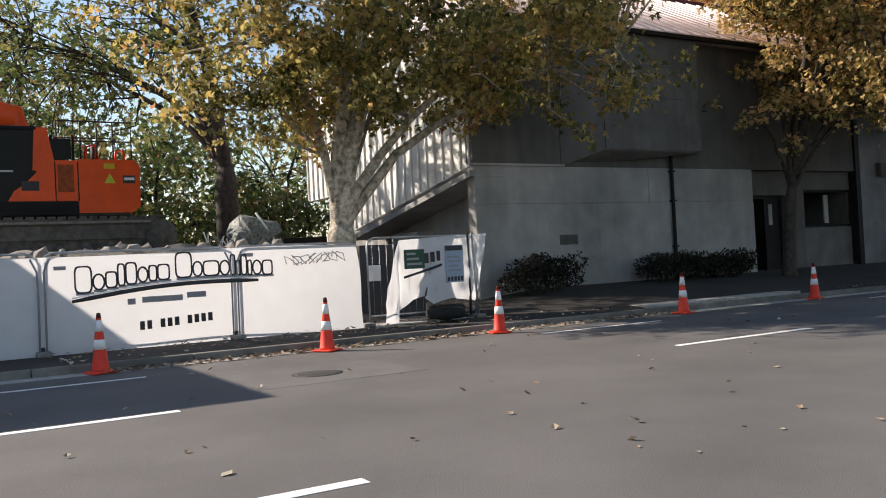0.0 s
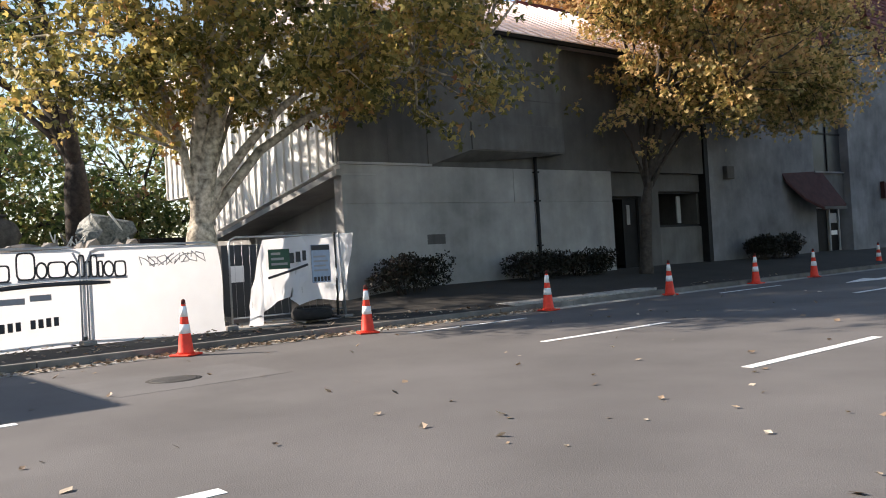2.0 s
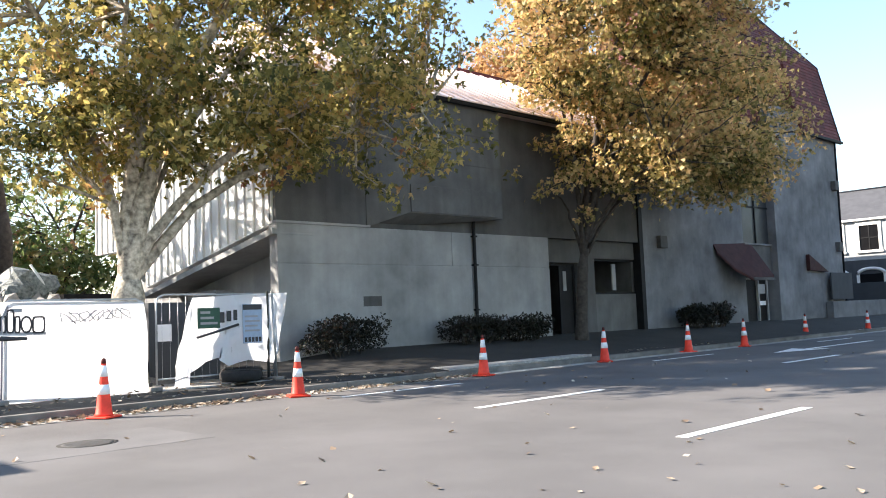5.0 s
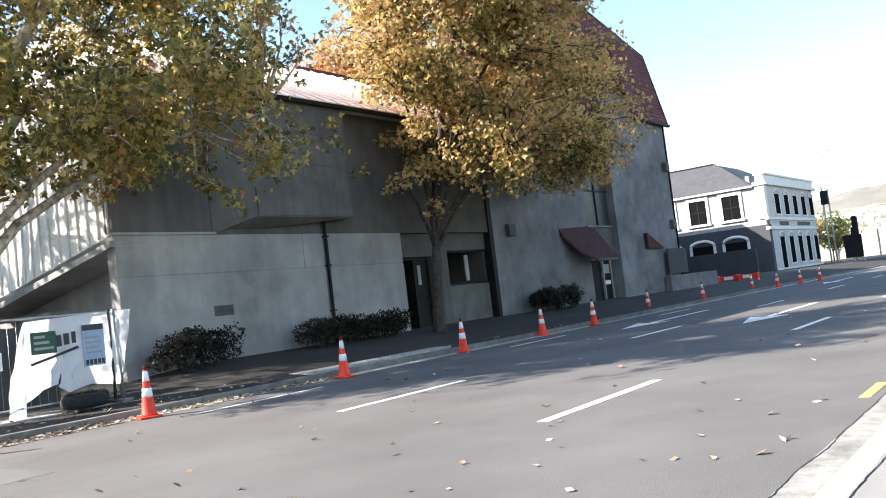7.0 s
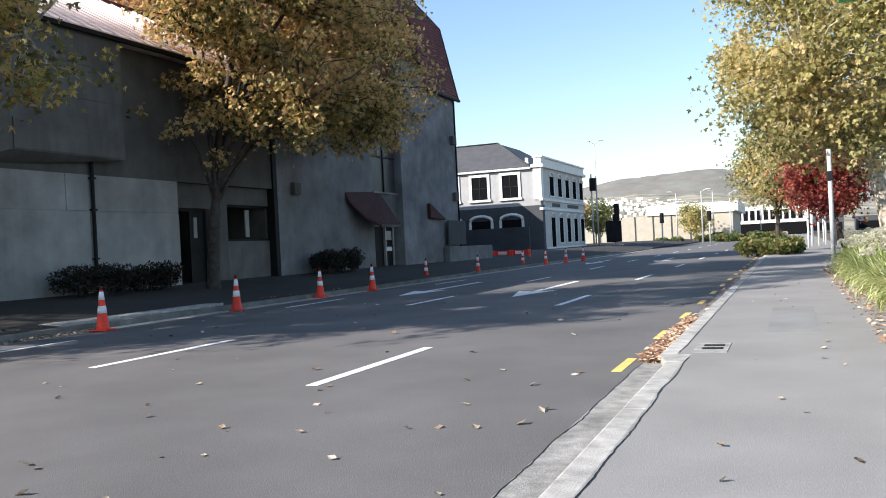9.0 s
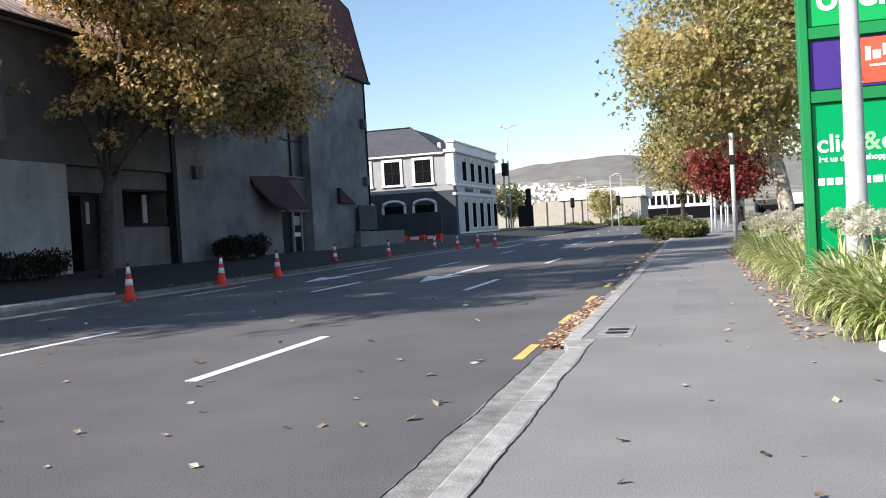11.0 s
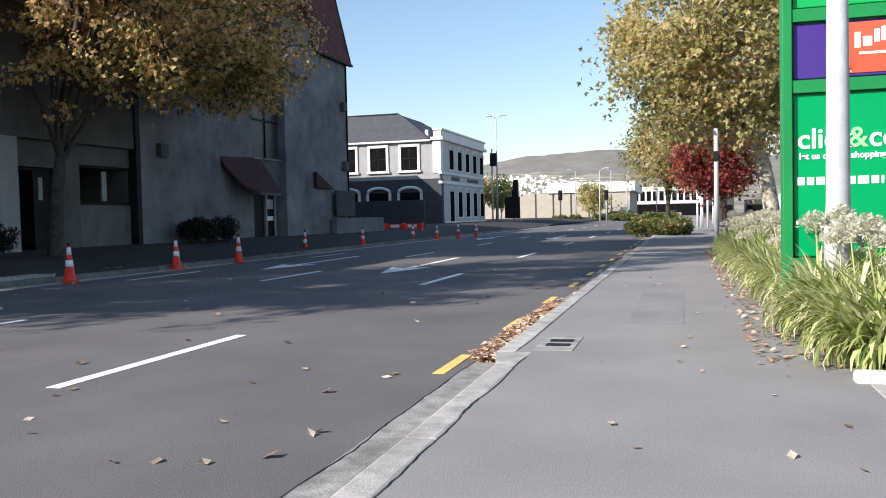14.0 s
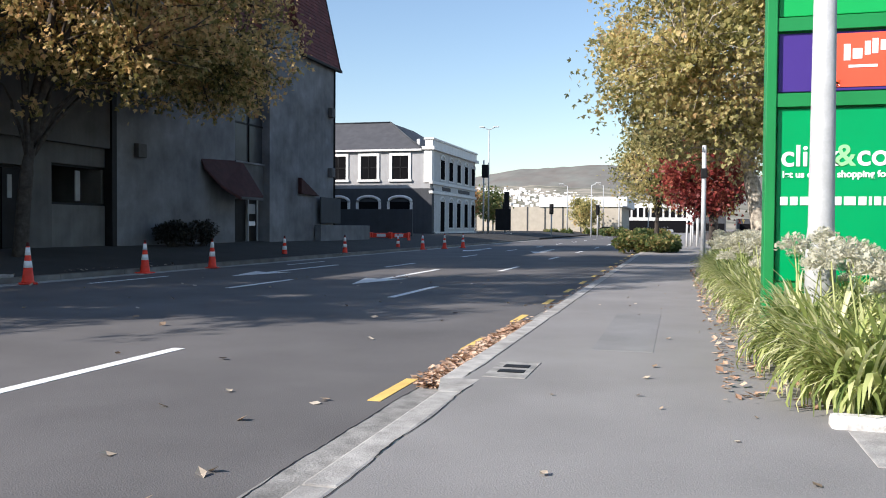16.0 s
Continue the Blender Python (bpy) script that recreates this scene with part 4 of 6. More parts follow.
for x, z, w, h in ((0.8, 2.98, 0.09, 0.24), (0.92, 2.98, 0.13, 0.15), (1.08, 3.0, 0.08, 0.2), (1.18, 3.0, 0.08, 0.22), (1.29, 3.02, 0.13, 0.15)):
    part("letter_block", boxes((0.8 + (x - 0.8) * 0.75, 0.8 + (x - 0.8 + w) * 0.75, 0.054, 0.06, z + 0.1 + 0.12 * (x - 0.8), z + 0.1 + 0.75 * h + 0.12 * (x - 0.8)), bevel=0.002), SIGN_WHITE, red)
part("name_bar", boxes((0.85, 1.14, 0.054, 0.06, 3.0, 3.03)), SIGN_WHITE, red)
rng = random.Random(5)
for k in range(70):
    x = rng.choice([rng.uniform(1.4, 2.0), rng.uniform(1.2, 1.9), rng.uniform(0.5, 0.75)])
    z, s = rng.uniform(2.8, 3.35), rng.uniform(0.015, 0.05)
    bm = bmesh.new()
    vs = [bm.verts.new((x + s * math.cos(a), 0.05, z + s * math.sin(a))) for a in (rng.uniform(0, 2), rng.uniform(2.2, 4), rng.uniform(4.4, 6))]
    bm.faces.new(vs)
    ext = bmesh.ops.extrude_face_region(bm, geom=bm.faces[:])
    bmesh.ops.translate(bm, verts=[v for v in ext["geom"] if isinstance(v, bmesh.types.BMVert)], vec=(0, 0.006, 0))
    part("fleck", bm, rng.choice([SIGN_RED, SIGN_WHITE, ORANGE, SIGN_RED]), totem)

# ---- poles ----
pole = tagged(empty("lamp_pole", (2.07, 11.5, 0.1)), "pale painted steel lamp pole in the planting", "lamp pole")
part("shaft", tube([(0, 0, 0), (0, 0, 1.1), (0, 0, 1.25), (0, 0, 9)], [0.14, 0.135, 0.118, 0.06], 16), POLE_PAINT, pole)
part("base_flange", lathe([(0.22, 0), (0.22, 0.03), (0.15, 0.05), (0.14, 0.12)]), POLE_PAINT, pole)
sp = tagged(empty("signal_pole", (1.5, 30, 0.1)), "grey pole with a small dark fitting", "pole")
part("shaft", tube([(0, 0, 0), (0, 0, 3.75)], [0.075, 0.065], 12), POLE_PAINT, sp)
part("fitting", boxes((-0.1, 0.1, -0.12, 0.12, 2.75, 3.05), bevel=0.04), TRIM_DARK, sp)
for k, (x, y) in enumerate(((1.3, 60), (1.6, 64), (2.0, 63), (2.2, 70), (2.6, 68), (1.9, 76), (2.9, 82))):
    bo = tagged(empty("bollard_post", (x, y, 0.1)), "slim white post beside the footpath", "post", "white posts")
    part("shaft", tube([(0, 0, 0), (0, 0, 2.6)], [0.07, 0.06], 8), CREAM, bo)


# ---- agapanthus planting ----
def make_clump(seed, heads):
    """Arching strap leaves with dry seed heads on stems."""
    rng = np.random.default_rng(seed)
    root = tagged(empty("agapanthus_clump"), "agapanthus clump with strap leaves and dry seed heads", "plant", "planting bed")
    verts, faces = [], []
    for k in range(230):
        a, L = rng.uniform(0, 2 * math.pi), rng.uniform(0.5, 0.95)
        lean, w = rng.uniform(0.25, 1.5), rng.uniform(0.011, 0.02)
        d, s = np.array([math.cos(a), math.sin(a), 0]), np.array([-math.sin(a), math.cos(a), 0])
        o = np.array([rng.normal() * 0.09, rng.normal() * 0.09, 0])
        th, p, i0 = 1.45 - 0.3 * lean, o.copy(), len(verts)
        for j in range(7):
            ww = w * (0.8 if j == 0 else 1.0 if j < 5 else 0.75 if j == 5 else 0.12)
            verts += [tuple(p - s * ww), tuple(p + s * ww + np.array([0, 0, 0.004]))]
            p = p + (d * math.cos(th) + np.array([0, 0, math.sin(th)])) * L / 6
            th -= lean * 0.42 * (0.6 + 0.18 * j)
        faces += [(i0 + 2 * j, i0 + 2 * j + 1, i0 + 2 * j + 3, i0 + 2 * j + 2) for j in range(6)]
    tagged(pydata("foliage", verts, faces, LEAF_BLADE, root, smooth=True), kind="stuff")
    for h in range(heads):
        a, r, z = rng.uniform(0, 6.28), rng.uniform(0.05, 0.35), rng.uniform(0.72, 1.05)
        top = np.array([r * math.cos(a), r * math.sin(a), z])
        stem = part("stem", tube([top * [0.2, 0.2, 0], top * [0.6, 0.6, 0.55], top], [0.008, 0.007, 0.006], 5), LEAF_BLADE, root)
        n = 260
        d = rng.normal(size=(n, 3))
        d /= np.linalg.norm(d, axis=1)[:, None]
        d[:, 2] = np.abs(d[:, 2]) * 1.0 - 0.25
        q = top + d * 0.145 * rng.uniform(0.6, 1.05, (n, 1))
        e = rng.normal(size=(n, 3)) * 0.009
        f2 = rng.normal(size=(n, 3)) * 0.009
        vv = np.stack([q - e, q + f2, q + e, q - f2], 1).reshape(-1, 3)
        ff = (np.arange(n)[:, None] * 4 + [0, 1, 2, 3]).tolist()
        m = len(vv)
        vv = np.concatenate([vv, np.stack([np.repeat(top[None], n, 0), q, q + 0.004], 1).reshape(-1, 3)])
        ff += (m + np.arange(n)[:, None] * 3 + [0, 1, 2]).tolist()
        tagged(pydata("seed_head", vv.tolist(), ff, UMBEL, stem), "cream dry seed head")
    return root


kinds = [make_clump(60 + k, h) for k, h in enumerate((2, 1, 1, 2))]
rng = random.Random(9)
spots = []
for iy in range(46):
    y = 9.1 + 0.42 * iy
    for ix in range(5 if y < 14 else 3):
        x = 1.66 + 0.42 * ix + rng.uniform(-0.12, 0.12) + (0.4 if y < 10.2 else 0.32 if y < 16 else 0.24)
        yy = y + rng.uniform(-0.12, 0.12)
        if not (1.6 < x < 1.95 and 12.9 < yy < 13.5) and math.hypot(x - 2.07, yy - 11.5) > 0.2:
            spots.append((x, yy))
for i, (x, y) in enumerate(spots):
    m = pose(x, y, 0.1, 0, 0, rng.uniform(0, 360)) @ Matrix.Scale(rng.uniform(0.8, 1.12), 4)
    if i < 4:
        kinds[i].matrix_world = m
    else:
        k = kinds[rng.randrange(4)]
        c = copy_thing(k, m)
        c.scale = (rng.uniform(0.85, 1.1),) * 3
slab = tagged(part("edging_block", boxes((1.7, 2.5, 8.44, 8.62, 0.0, 0.175), bevel=0.035), WORN_WHITE), "white painted edging block at the bed corner", "edging block")
tagged(part("concrete_strip", boxes((1.78, 3.6, 7.6, 8.42, 0.05, 0.106), bevel=0.01), KERB), "pale concrete strip across the footpath edge", "pavement", kind="structure")

# ---- drain and manhole ----
drain = tagged(empty("kerb_drain", (-0.6, 10.0, 0.1)), "concrete drain cover with two dark slots", "drain")
part("surround", boxes((-0.16, 0.2, -0.42, 0.42, -0.02, 0.006), bevel=0.004), CHANNEL, drain)
for y in (-0.13, 0.13):
    part("grate", boxes((-0.08, 0.14, y - 0.07, y + 0.07, 0.0, 0.012), bevel=0.003), TRIM_DARK, drain)
mh = tagged(empty("manhole_cover", (-10.0, 3.8, 0.0)), "round dark iron manhole cover in the road", "manhole cover")
part("cover", lathe([(0.3, 0.0), (0.3, 0.004), (0.26, 0.006)], 28), DARK_METAL, mh)
part("rim", lathe([(0.35, 0.0), (0.35, 0.003), (0.31, 0.004)], 28), FAR_PATH, mh)
tagged(part("crossing_apron", boxes((-14.7, XK - 0.17, 13.2, 18.5, 0.05, 0.19), bevel=0.01), KERB), "pale concrete vehicle crossing", "pavement", kind="structure")


def scatter(name, n, x0, x1, y0, y1, z, size, label, seed, heap=0.0, edge=None):
    """Curled fallen leaves, one object of stuff."""
    r = np.random.default_rng(seed)
    x, y = r.uniform(x0, x1, n), r.uniform(y0, y1, n)
    p = np.stack([x, y, np.full(n, z) + r.uniform(0.004, 0.012 + heap, n)], 1)
    a = r.uniform(0, 6.28, n)
    ax = np.stack([np.cos(a), np.sin(a), r.normal(size=n) * 0.25], 1)
    sd = np.stack([-np.sin(a), np.cos(a), r.normal(size=n) * 0.25], 1)
    L = size * r.uniform(0.5, 1.3, (n, 1))
    up = np.array([0, 0, 1.0])
    c = L * r.uniform(0.02, 0.28, (n, 1))
    vv = np.stack([p - ax * L * 0.5 + up * c, p + sd * L * 0.38 + up * c * 0.7, p + ax * L * 0.5 + up * c * 0.4, p - sd * L * 0.38 + up * c * 0.6, p], 1).reshape(-1, 3)
    q = np.arange(n)[:, None] * 5
    ff = np.concatenate([q + [0, 4, 1], q + [1, 4, 2], q + [2, 4, 3], q + [3, 4, 0]]).tolist()
    return tagged(pydata(name, vv.tolist(), ff, LITTER), label, "leaf litter", kind="stuff")


scatter("road_leaves", 95, -12.5, -1.4, 0, 24, 0.0, 0.1, "scattered curled leaves on the road", 70)
scatter("road_leaves", 45, -7, -1.4, 1, 9, 0.0, 0.085, "scattered curled leaves on the road", 74)
scatter("path_leaves", 48, -0.5, 1.5, 3.5, 22, 0.1, 0.06, "a few dry leaves on the footpath", 71)
for args in ((2300, -1.3, -1.06, 9.4, 13.8, 0.0, 0.07, "heap of brown leaves in the gutter", 72, 0.08), (260, -1.28, -1.05, 13.6, 40, 0.0, 0.1, "brown leaves along the gutter", 75, 0.03)):
    scatter("gutter_leaves", *args).data.materials[0] = LITTER_BROWN
scatter("far_gutter_leaves", 1300, -13.35, -12.8, 1.5, 14, 0.0, 0.1, "dark leaf litter in the far gutter", 73, heap=0.02)
scatter("far_path_leaves", 900, -16.5, -13.5, 1, 26, 0.14, 0.1, "dead leaves on the far footpath", 76, heap=0.02)
scatter("bed_leaves", 1100, 1.1, 1.9, 9.0, 30, 0.1, 0.075, "brown leaves under the planting", 77, heap=0.03).data.materials[0] = LITTER_BROWN

# ---- banner fence ----
def cloth(name, y0, y1, z0, z1, xc, parent, seed, amp=0.05, tail=0.0):
    """A hanging sheet with soft folds; a thin solid."""
    r = np.random.default_rng(seed)
    ph = r.uniform(0, 6.28, 6)
    nx, nz = 60, 14
    verts, faces = [], []
    for i in range(nx + 1):
        for j in range(nz + 1):
            u, v = i / nx, j / nz
            y, z = y0 + (y1 - y0) * u, z0 + (z1 - z0) * v
            fold = amp * (0.5 * math.sin(5 * u + ph[0] + 2 * v) + 0.3 * math.sin(13 * u + ph[1] - 3 * v) + 0.2 * math.sin(27 * u + 4 * v + ph[2])) * (1.15 - 0.6 * v)
            verts.append((xc + fold + tail * u ** 6 * (1 - v), y + 0.03 * math.sin(6 * v + ph[3]) * (u > 0.9), z + 0.03 * math.sin(9 * u + ph[4]) * (1 if j in (0, nz) else 0)))
    for i in range(nx):
        for j in range(nz):
            a = i * (nz + 1) + j
            faces.append((a, a + nz + 1, a + nz + 2, a + 1))
    return pydata(name, verts, faces, BANNER, parent, smooth=True)


def fence_panel(parent, y0, y1, z0, z1, x, dark=False):
    """A rounded tube frame with bars of wire."""
    m = DARK_METAL if dark else STEEL
    c = 0.16
    pts = [(x, y0, z0), (x, y0, z1 - c), (x, y0 + 0.05, z1 - 0.05), (x, y0 + c, z1), (x, y1 - c, z1), (x, y1 - 0.05, z1 - 0.05), (x, y1, z1 - c), (x, y1, z0)]
    fr = part("tube_frame", tube(pts, 0.022, 8), m, parent)
    part("bottom_rail", tube([(x, y0, z0 + 0.12), (x, y1, z0 + 0.12)], 0.018, 6), m, fr)
    return fr


fence = tagged(empty("banner_fence"), "white cloth banner on temporary site fencing", "fence")
bx = -15.7
for y0, y1 in ((-2.5, 0.93), (1.03, 4.36), (4.48, 7.1)):
    fence_panel(fence, y0, y1, 0.12, 1.93, bx - 0.07)
ban = cloth("banner", -2.6, 7.08, 0.06, 1.88, bx, fence, 3, 0.035, 0.25)
ban["label"] = "white printed banner with dark lettering"
for y in (0.93, 1.04, 4.36, 4.48):
    part("seam_strip", tube([(bx + 0.05, y, 0.1), (bx + 0.05, y + 0.01, 1.2), (bx + 0.05, y, 1.6), (bx + 0.05, y + (0.1 if y in (1.04, 4.48) else -0.1), 1.83)], 0.018, 6), INK_GREY, fence, "dark frame tube against the cloth")
# the firm's arched name as plain outlined blocks, with a swoosh below
def arc(y):
    return 1.2 + 0.16 * (y - 1.55) / 3.3 + 0.1 * math.sin(math.pi * (y - 1.5) / 3.4)


def ring(yc, zc, ry, rz, e, x, power=1.0):
    """A flat oval outline of width e."""
    bm = bmesh.new()
    n = 28
    soft = lambda c: math.copysign(abs(c) ** power, c)
    at = lambda r, q, dx: [bm.verts.new((x + dx, yc + r * soft(math.cos(2 * math.pi * k / n)), zc + q * soft(math.sin(2 * math.pi * k / n)))) for k in range(n)]
    loops = [at(ry, rz, 0.0), at(ry, rz, 0.006), at(ry - e, rz - e, 0.006), at(ry - e, rz - e, 0.0)]
    for a, b in zip(loops, loops[1:] + loops[:1]):
        for k in range(n):
            bm.faces.new((a[k], a[(k + 1) % n], b[(k + 1) % n], b[k]))
    bmesh.ops.recalc_face_normals(bm, faces=bm.faces[:])
    return bm


yy = 1.53
for k, w in enumerate((0.3, 0.22, 0.21, 0.14, 0.21, 0.2, 0.16, 0.23, 0, 0.32, 0.2, 0.32, 0.21, 0.11, 0.1, 0.13, 0.1, 0.2, 0.22)):
    if w == 0:
        yy += 0.1
        continue
    h = 0.46 if k in (0, 9) else 0.38 if k in (3, 4, 13, 15) else 0.27
    z = arc(yy) + 0.0
    if k in (1, 5, 10, 12, 17):
        part("letter_outline", ring(yy + w / 2, z + h / 2, w / 2 + 0.005, h / 2 + 0.02, 0.034, bx + 0.05), INK, ban)
    else:
        part("letter_outline", ring(yy + w / 2, z + h / 2, w / 2 + 0.004, h / 2 + 0.02, 0.03, bx + 0.05, 0.45), INK, ban)
    part("letter_shade", boxes((bx + 0.046, bx + 0.049, yy + 0.02, yy + w + 0.02, z - 0.05, z + 0.0), bevel=0.001), INK_GREY, ban)
    yy += w
sw = [(bx + 0.053, 1.48 + 3.42 * i / 12, arc(1.5 + 3.4 * i / 12) - 0.15 + 0.04 * (i / 12)) for i in range(13)]
part("swoosh", tube(sw, [0.03] + [0.045] * 11 + [0.03], 6), INK, ban)
part("swoosh_line", tube([(p[0] + 0.012, p[1], p[2] + 0.06) for p in sw], 0.014, 6), SIGN_WHITE, ban)
for y0, y1, z, h, m in ((2.42, 2.56, 0.93, 0.11, INK_GREY), (2.68, 3.42, 0.95, 0.11, INK_GREY), (3.5, 3.86, 0.99, 0.11, INK_GREY), *[(y, y + 0.085, 0.45 + 0.06 * (y - 2.62), 0.16, INK) for y in (2.62, 2.75, 2.99, 3.12, 3.25, 3.49, 3.62, 3.75, 3.88)]):
    part("text_bar", boxes((bx + 0.045, bx + 0.052, y0, y1, z, z + h), bevel=0.002), m, ban)
for y0, z in ((1.2, 1.62), (4.62, 1.72)):
    part("tag", boxes((bx + 0.045, bx + 0.055, y0, y0 + 0.2, z, z + 0.07)), INK_GREY, ban)
rng = random.Random(4)
for k in range(7):
    y = 5.62 + 0.17 * k
    pts = [(bx + 0.05, y + 0.16 * math.sin(a * 1.1 + k), 1.6 + 0.11 * math.cos(a * 1.7 + k * 2) + 0.01 * k) for a in range(6)]
    part("scribble", tube(pts, 0.011, 5), INK_GREY, ban, "sprayed grey scribble")


def fence_foot(y, x=bx):
    f = tagged(empty("fence_foot", (x, y, 0.12)), "grey moulded fence foot", "fence foot", "fence feet")
    part("block", boxes((-0.3, 0.3, -0.12, 0.12, 0, 0.09), bevel=0.03), RUBBLE, f)
    part("socket", lathe([(0.035, 0.08), (0.035, 0.16)], 10), DARK_METAL, f)
    return f


for y in (0.98, 4.42, 7.2):
    fence_foot(y)

# ---- gate with torn cloth ----
gate = tagged(empty("site_gate"), "open wire gate hung with a torn banner and notices", "gate")
gx = -15.6
fence_panel(gate, 7.28, 9.95, 0.22, 2.0, gx)
for k in range(15):
    y = 7.4 + 0.17 * k
    part("wire", tube([(gx, y, 0.3), (gx, y, 1.97)], 0.003, 4), STEEL, gate)
part("gate_stay", tube([(gx + 0.02, 9.8, 0.2), (gx + 0.02, 9.8, 2.05)], 0.03, 8), DARK_METAL, gate)
part("gate_stay", tube([(gx + 0.1, 9.95, 0.2), (gx + 0.04, 9.9, 2.05)], 0.024, 8), STEEL, gate)
def sheet(pts, wav, seed):
    """A torn piece of cloth from an outline in y and z, with wrinkles."""
    r = random.Random(seed)
    b = bmesh.new()
    f = b.faces.new([b.verts.new((gx + 0.04, y, z)) for y, z in pts])
    bmesh.ops.triangulate(b, faces=[f])
    bmesh.ops.subdivide_edges(b, edges=b.edges[:], cuts=4, use_grid_fill=True)
    for v in b.verts:
        v.co.x += wav * (math.sin(9 * v.co.y + 5 * v.co.z + seed) + 0.6 * math.sin(17 * v.co.z - 8 * v.co.y)) + r.uniform(-0.004, 0.004)
    for fc in b.faces:
        fc.smooth = True
    return b


part("torn_cloth", sheet([(8.02, 1.93), (9.05, 1.98), (9.1, 1.2), (8.75, 0.72), (8.3, 0.62), (7.98, 0.42), (7.95, 0.1), (7.6, 0.08), (7.72, 0.9)], 0.035, 1), BANNER, gate, "torn white banner piece")
part("torn_cloth", sheet([(8.95, 1.98), (10.3, 2.02), (10.1, 1.1), (9.95, 0.5), (9.3, 0.6), (8.8, 0.5), (8.6, 0.65), (9.1, 1.1)], 0.03, 2), BANNER, gate, "torn white banner piece")
part("notice_board", boxes((gx + 0.08, gx + 0.095, 8.12, 8.62, 1.3, 1.72), bevel=0.005), NOTICE_GREEN, gate, "green site notice")
for k in range(3):
    part("text_bar", boxes((gx + 0.095, gx + 0.1, 8.18, 8.56 - 0.08 * k, 1.38 + 0.11 * k, 1.43 + 0.11 * k)), CONCRETE, gate)
nb = part("notice_board", boxes((gx + 0.08, gx + 0.095, 9.15, 9.62, 0.95, 1.78), bevel=0.005), mat("notice_blue", (0.3, 0.38, 0.5), 0.5, 1, 0.1, bump=0.0), gate, "blue-grey site notice")
part("notice_head", boxes((gx + 0.095, gx + 0.1, 9.16, 9.61, 1.66, 1.77)), INK, nb)
for k in range(5):
    part("pictogram", boxes((gx + 0.095, gx + 0.1, 9.19 + 0.085 * k, 9.25 + 0.085 * k, 0.98, 1.08)), INK, nb)
for k in range(4):
    part("text_bar", boxes((gx + 0.095, gx + 0.1, 9.2, 9.56 - 0.05 * (k % 2), 1.2 + 0.1 * k, 1.24 + 0.1 * k)), INK_GREY, nb)
bars = [(8.25, 0.18), (8.45, 0.14), (8.6, 0.16), (8.78, 0.14), (8.94, 0.12)]
for y, w in bars:
    part("letter_block", boxes((gx + 0.075, gx + 0.082, y, y + w - 0.03, 1.36 + 0.12 * (y - 8.2), 1.58 + 0.12 * (y - 8.2)), bevel=0.002), INK, gate)
part("swoosh", tube([(gx + 0.09, 8.1, 1.12), (gx + 0.09, 8.6, 1.24), (gx + 0.09, 9.05, 1.36)], 0.028, 6), INK, gate)
dark_wall = tagged(part("site_container", boxes((-17.6, -17.3, 7.9, 9.6, 0.1, 1.9), bevel=0.02), GREY_PAINT), "dark grey site board behind the gate", "hoarding")
part("notice", boxes((-17.3, -17.29, 8.1, 8.42, 1.05, 1.42)), SIGN_WHITE, dark_wall)
for y, x, s in ((8.9, -15.2, 0), (9.35, -15.9, 1)):
    ty = tagged(empty("tyre", (x, y, 0.2 if s == 0 else 0.22)), "worn black tyre lying beside the gate", "tyre", "tyres by the gate")
    part("tread", lathe([(0.24, 0.02), (0.38, 0.0), (0.43, 0.05), (0.43, 0.17), (0.38, 0.22), (0.24, 0.2), (0.22, 0.11), (0.24, 0.02)], 24), BLACK_RUBBER, ty)
fence_foot(9.9, gx)
tagged(part("entrance_slab", boxes((-18.1, -15.35, 7.3, 11.6, 0.02, 0.145), bevel=0.01), KERB), "pale dusty concrete slab at the site entrance", "pavement", kind="structure")

# ---- excavator on the rubble ----
mx = -21.0
rng = np.random.default_rng(8)
nx, ny = 30, 60
verts, faces = [], []
for i in range(nx + 1):
    for j in range(ny + 1):
        x, y = -32 + 15.2 * i / nx, -2.2 + 12.0 * j / ny
        k = min(1, max(0, (-16.9 - x) / 1.6)) * min(1, max(0, (9.0 - y) / 2.5))
        h = 0.1 + 2.0 * k * (0.92 + 0.08 * math.sin(2.1 * x + y)) + 0.22 * k * noise.noise(Vector((x * 1.3, y * 1.3, 0)))
        verts.append((x, y, h))
for i in range(nx):
    for j in range(ny):
        a = i * (ny + 1) + j
        faces.append((a, a + ny + 1, a + ny + 2, a + 1))
tagged(pydata("rubble_mound", verts, faces, GRAVEL), "grey mound of demolition rubble", "rubble", kind="stuff")


def lump(r, seed, material, name, label, place, group="rubble pieces"):
    q = random.Random(seed)
    bm = bmesh.new()
    bmesh.ops.create_icosphere(bm, subdivisions=1 if r < 0.3 else 2, radius=r)
    for v in bm.verts:
        v.co = Vector((v.co.x * 1.2, v.co.y * 1.3, v.co.z * 0.8)) * (1 + 0.35 * noise.noise(v.co / r * 1.1 + Vector((seed, 0, 0))))
        v.co += Vector((q.uniform(-1, 1), q.uniform(-1, 1), q.uniform(-1, 1))) * r * 0.06
    ob = part(name, bm, material)
    ob.matrix_world = pose(*place, q.uniform(0, 90), q.uniform(0, 90), q.uniform(0, 360))
    return tagged(ob, label, "rubble", group)


for k in range(90):
    y = rng.uniform(-1.5, 8.2)
    x = rng.uniform(-21.5, -18.4)
    lump(float(rng.uniform(0.07, 0.22)), 100 + k, RUBBLE, "rubble_piece", "broken concrete lump on the mound", (x, y, 1.98 * min(1, max(0.1, (9.0 - y) / 2.5))))
q = random.Random(7)
bm = bmesh.new()
bmesh.ops.create_icosphere(bm, subdivisions=2, radius=0.55)
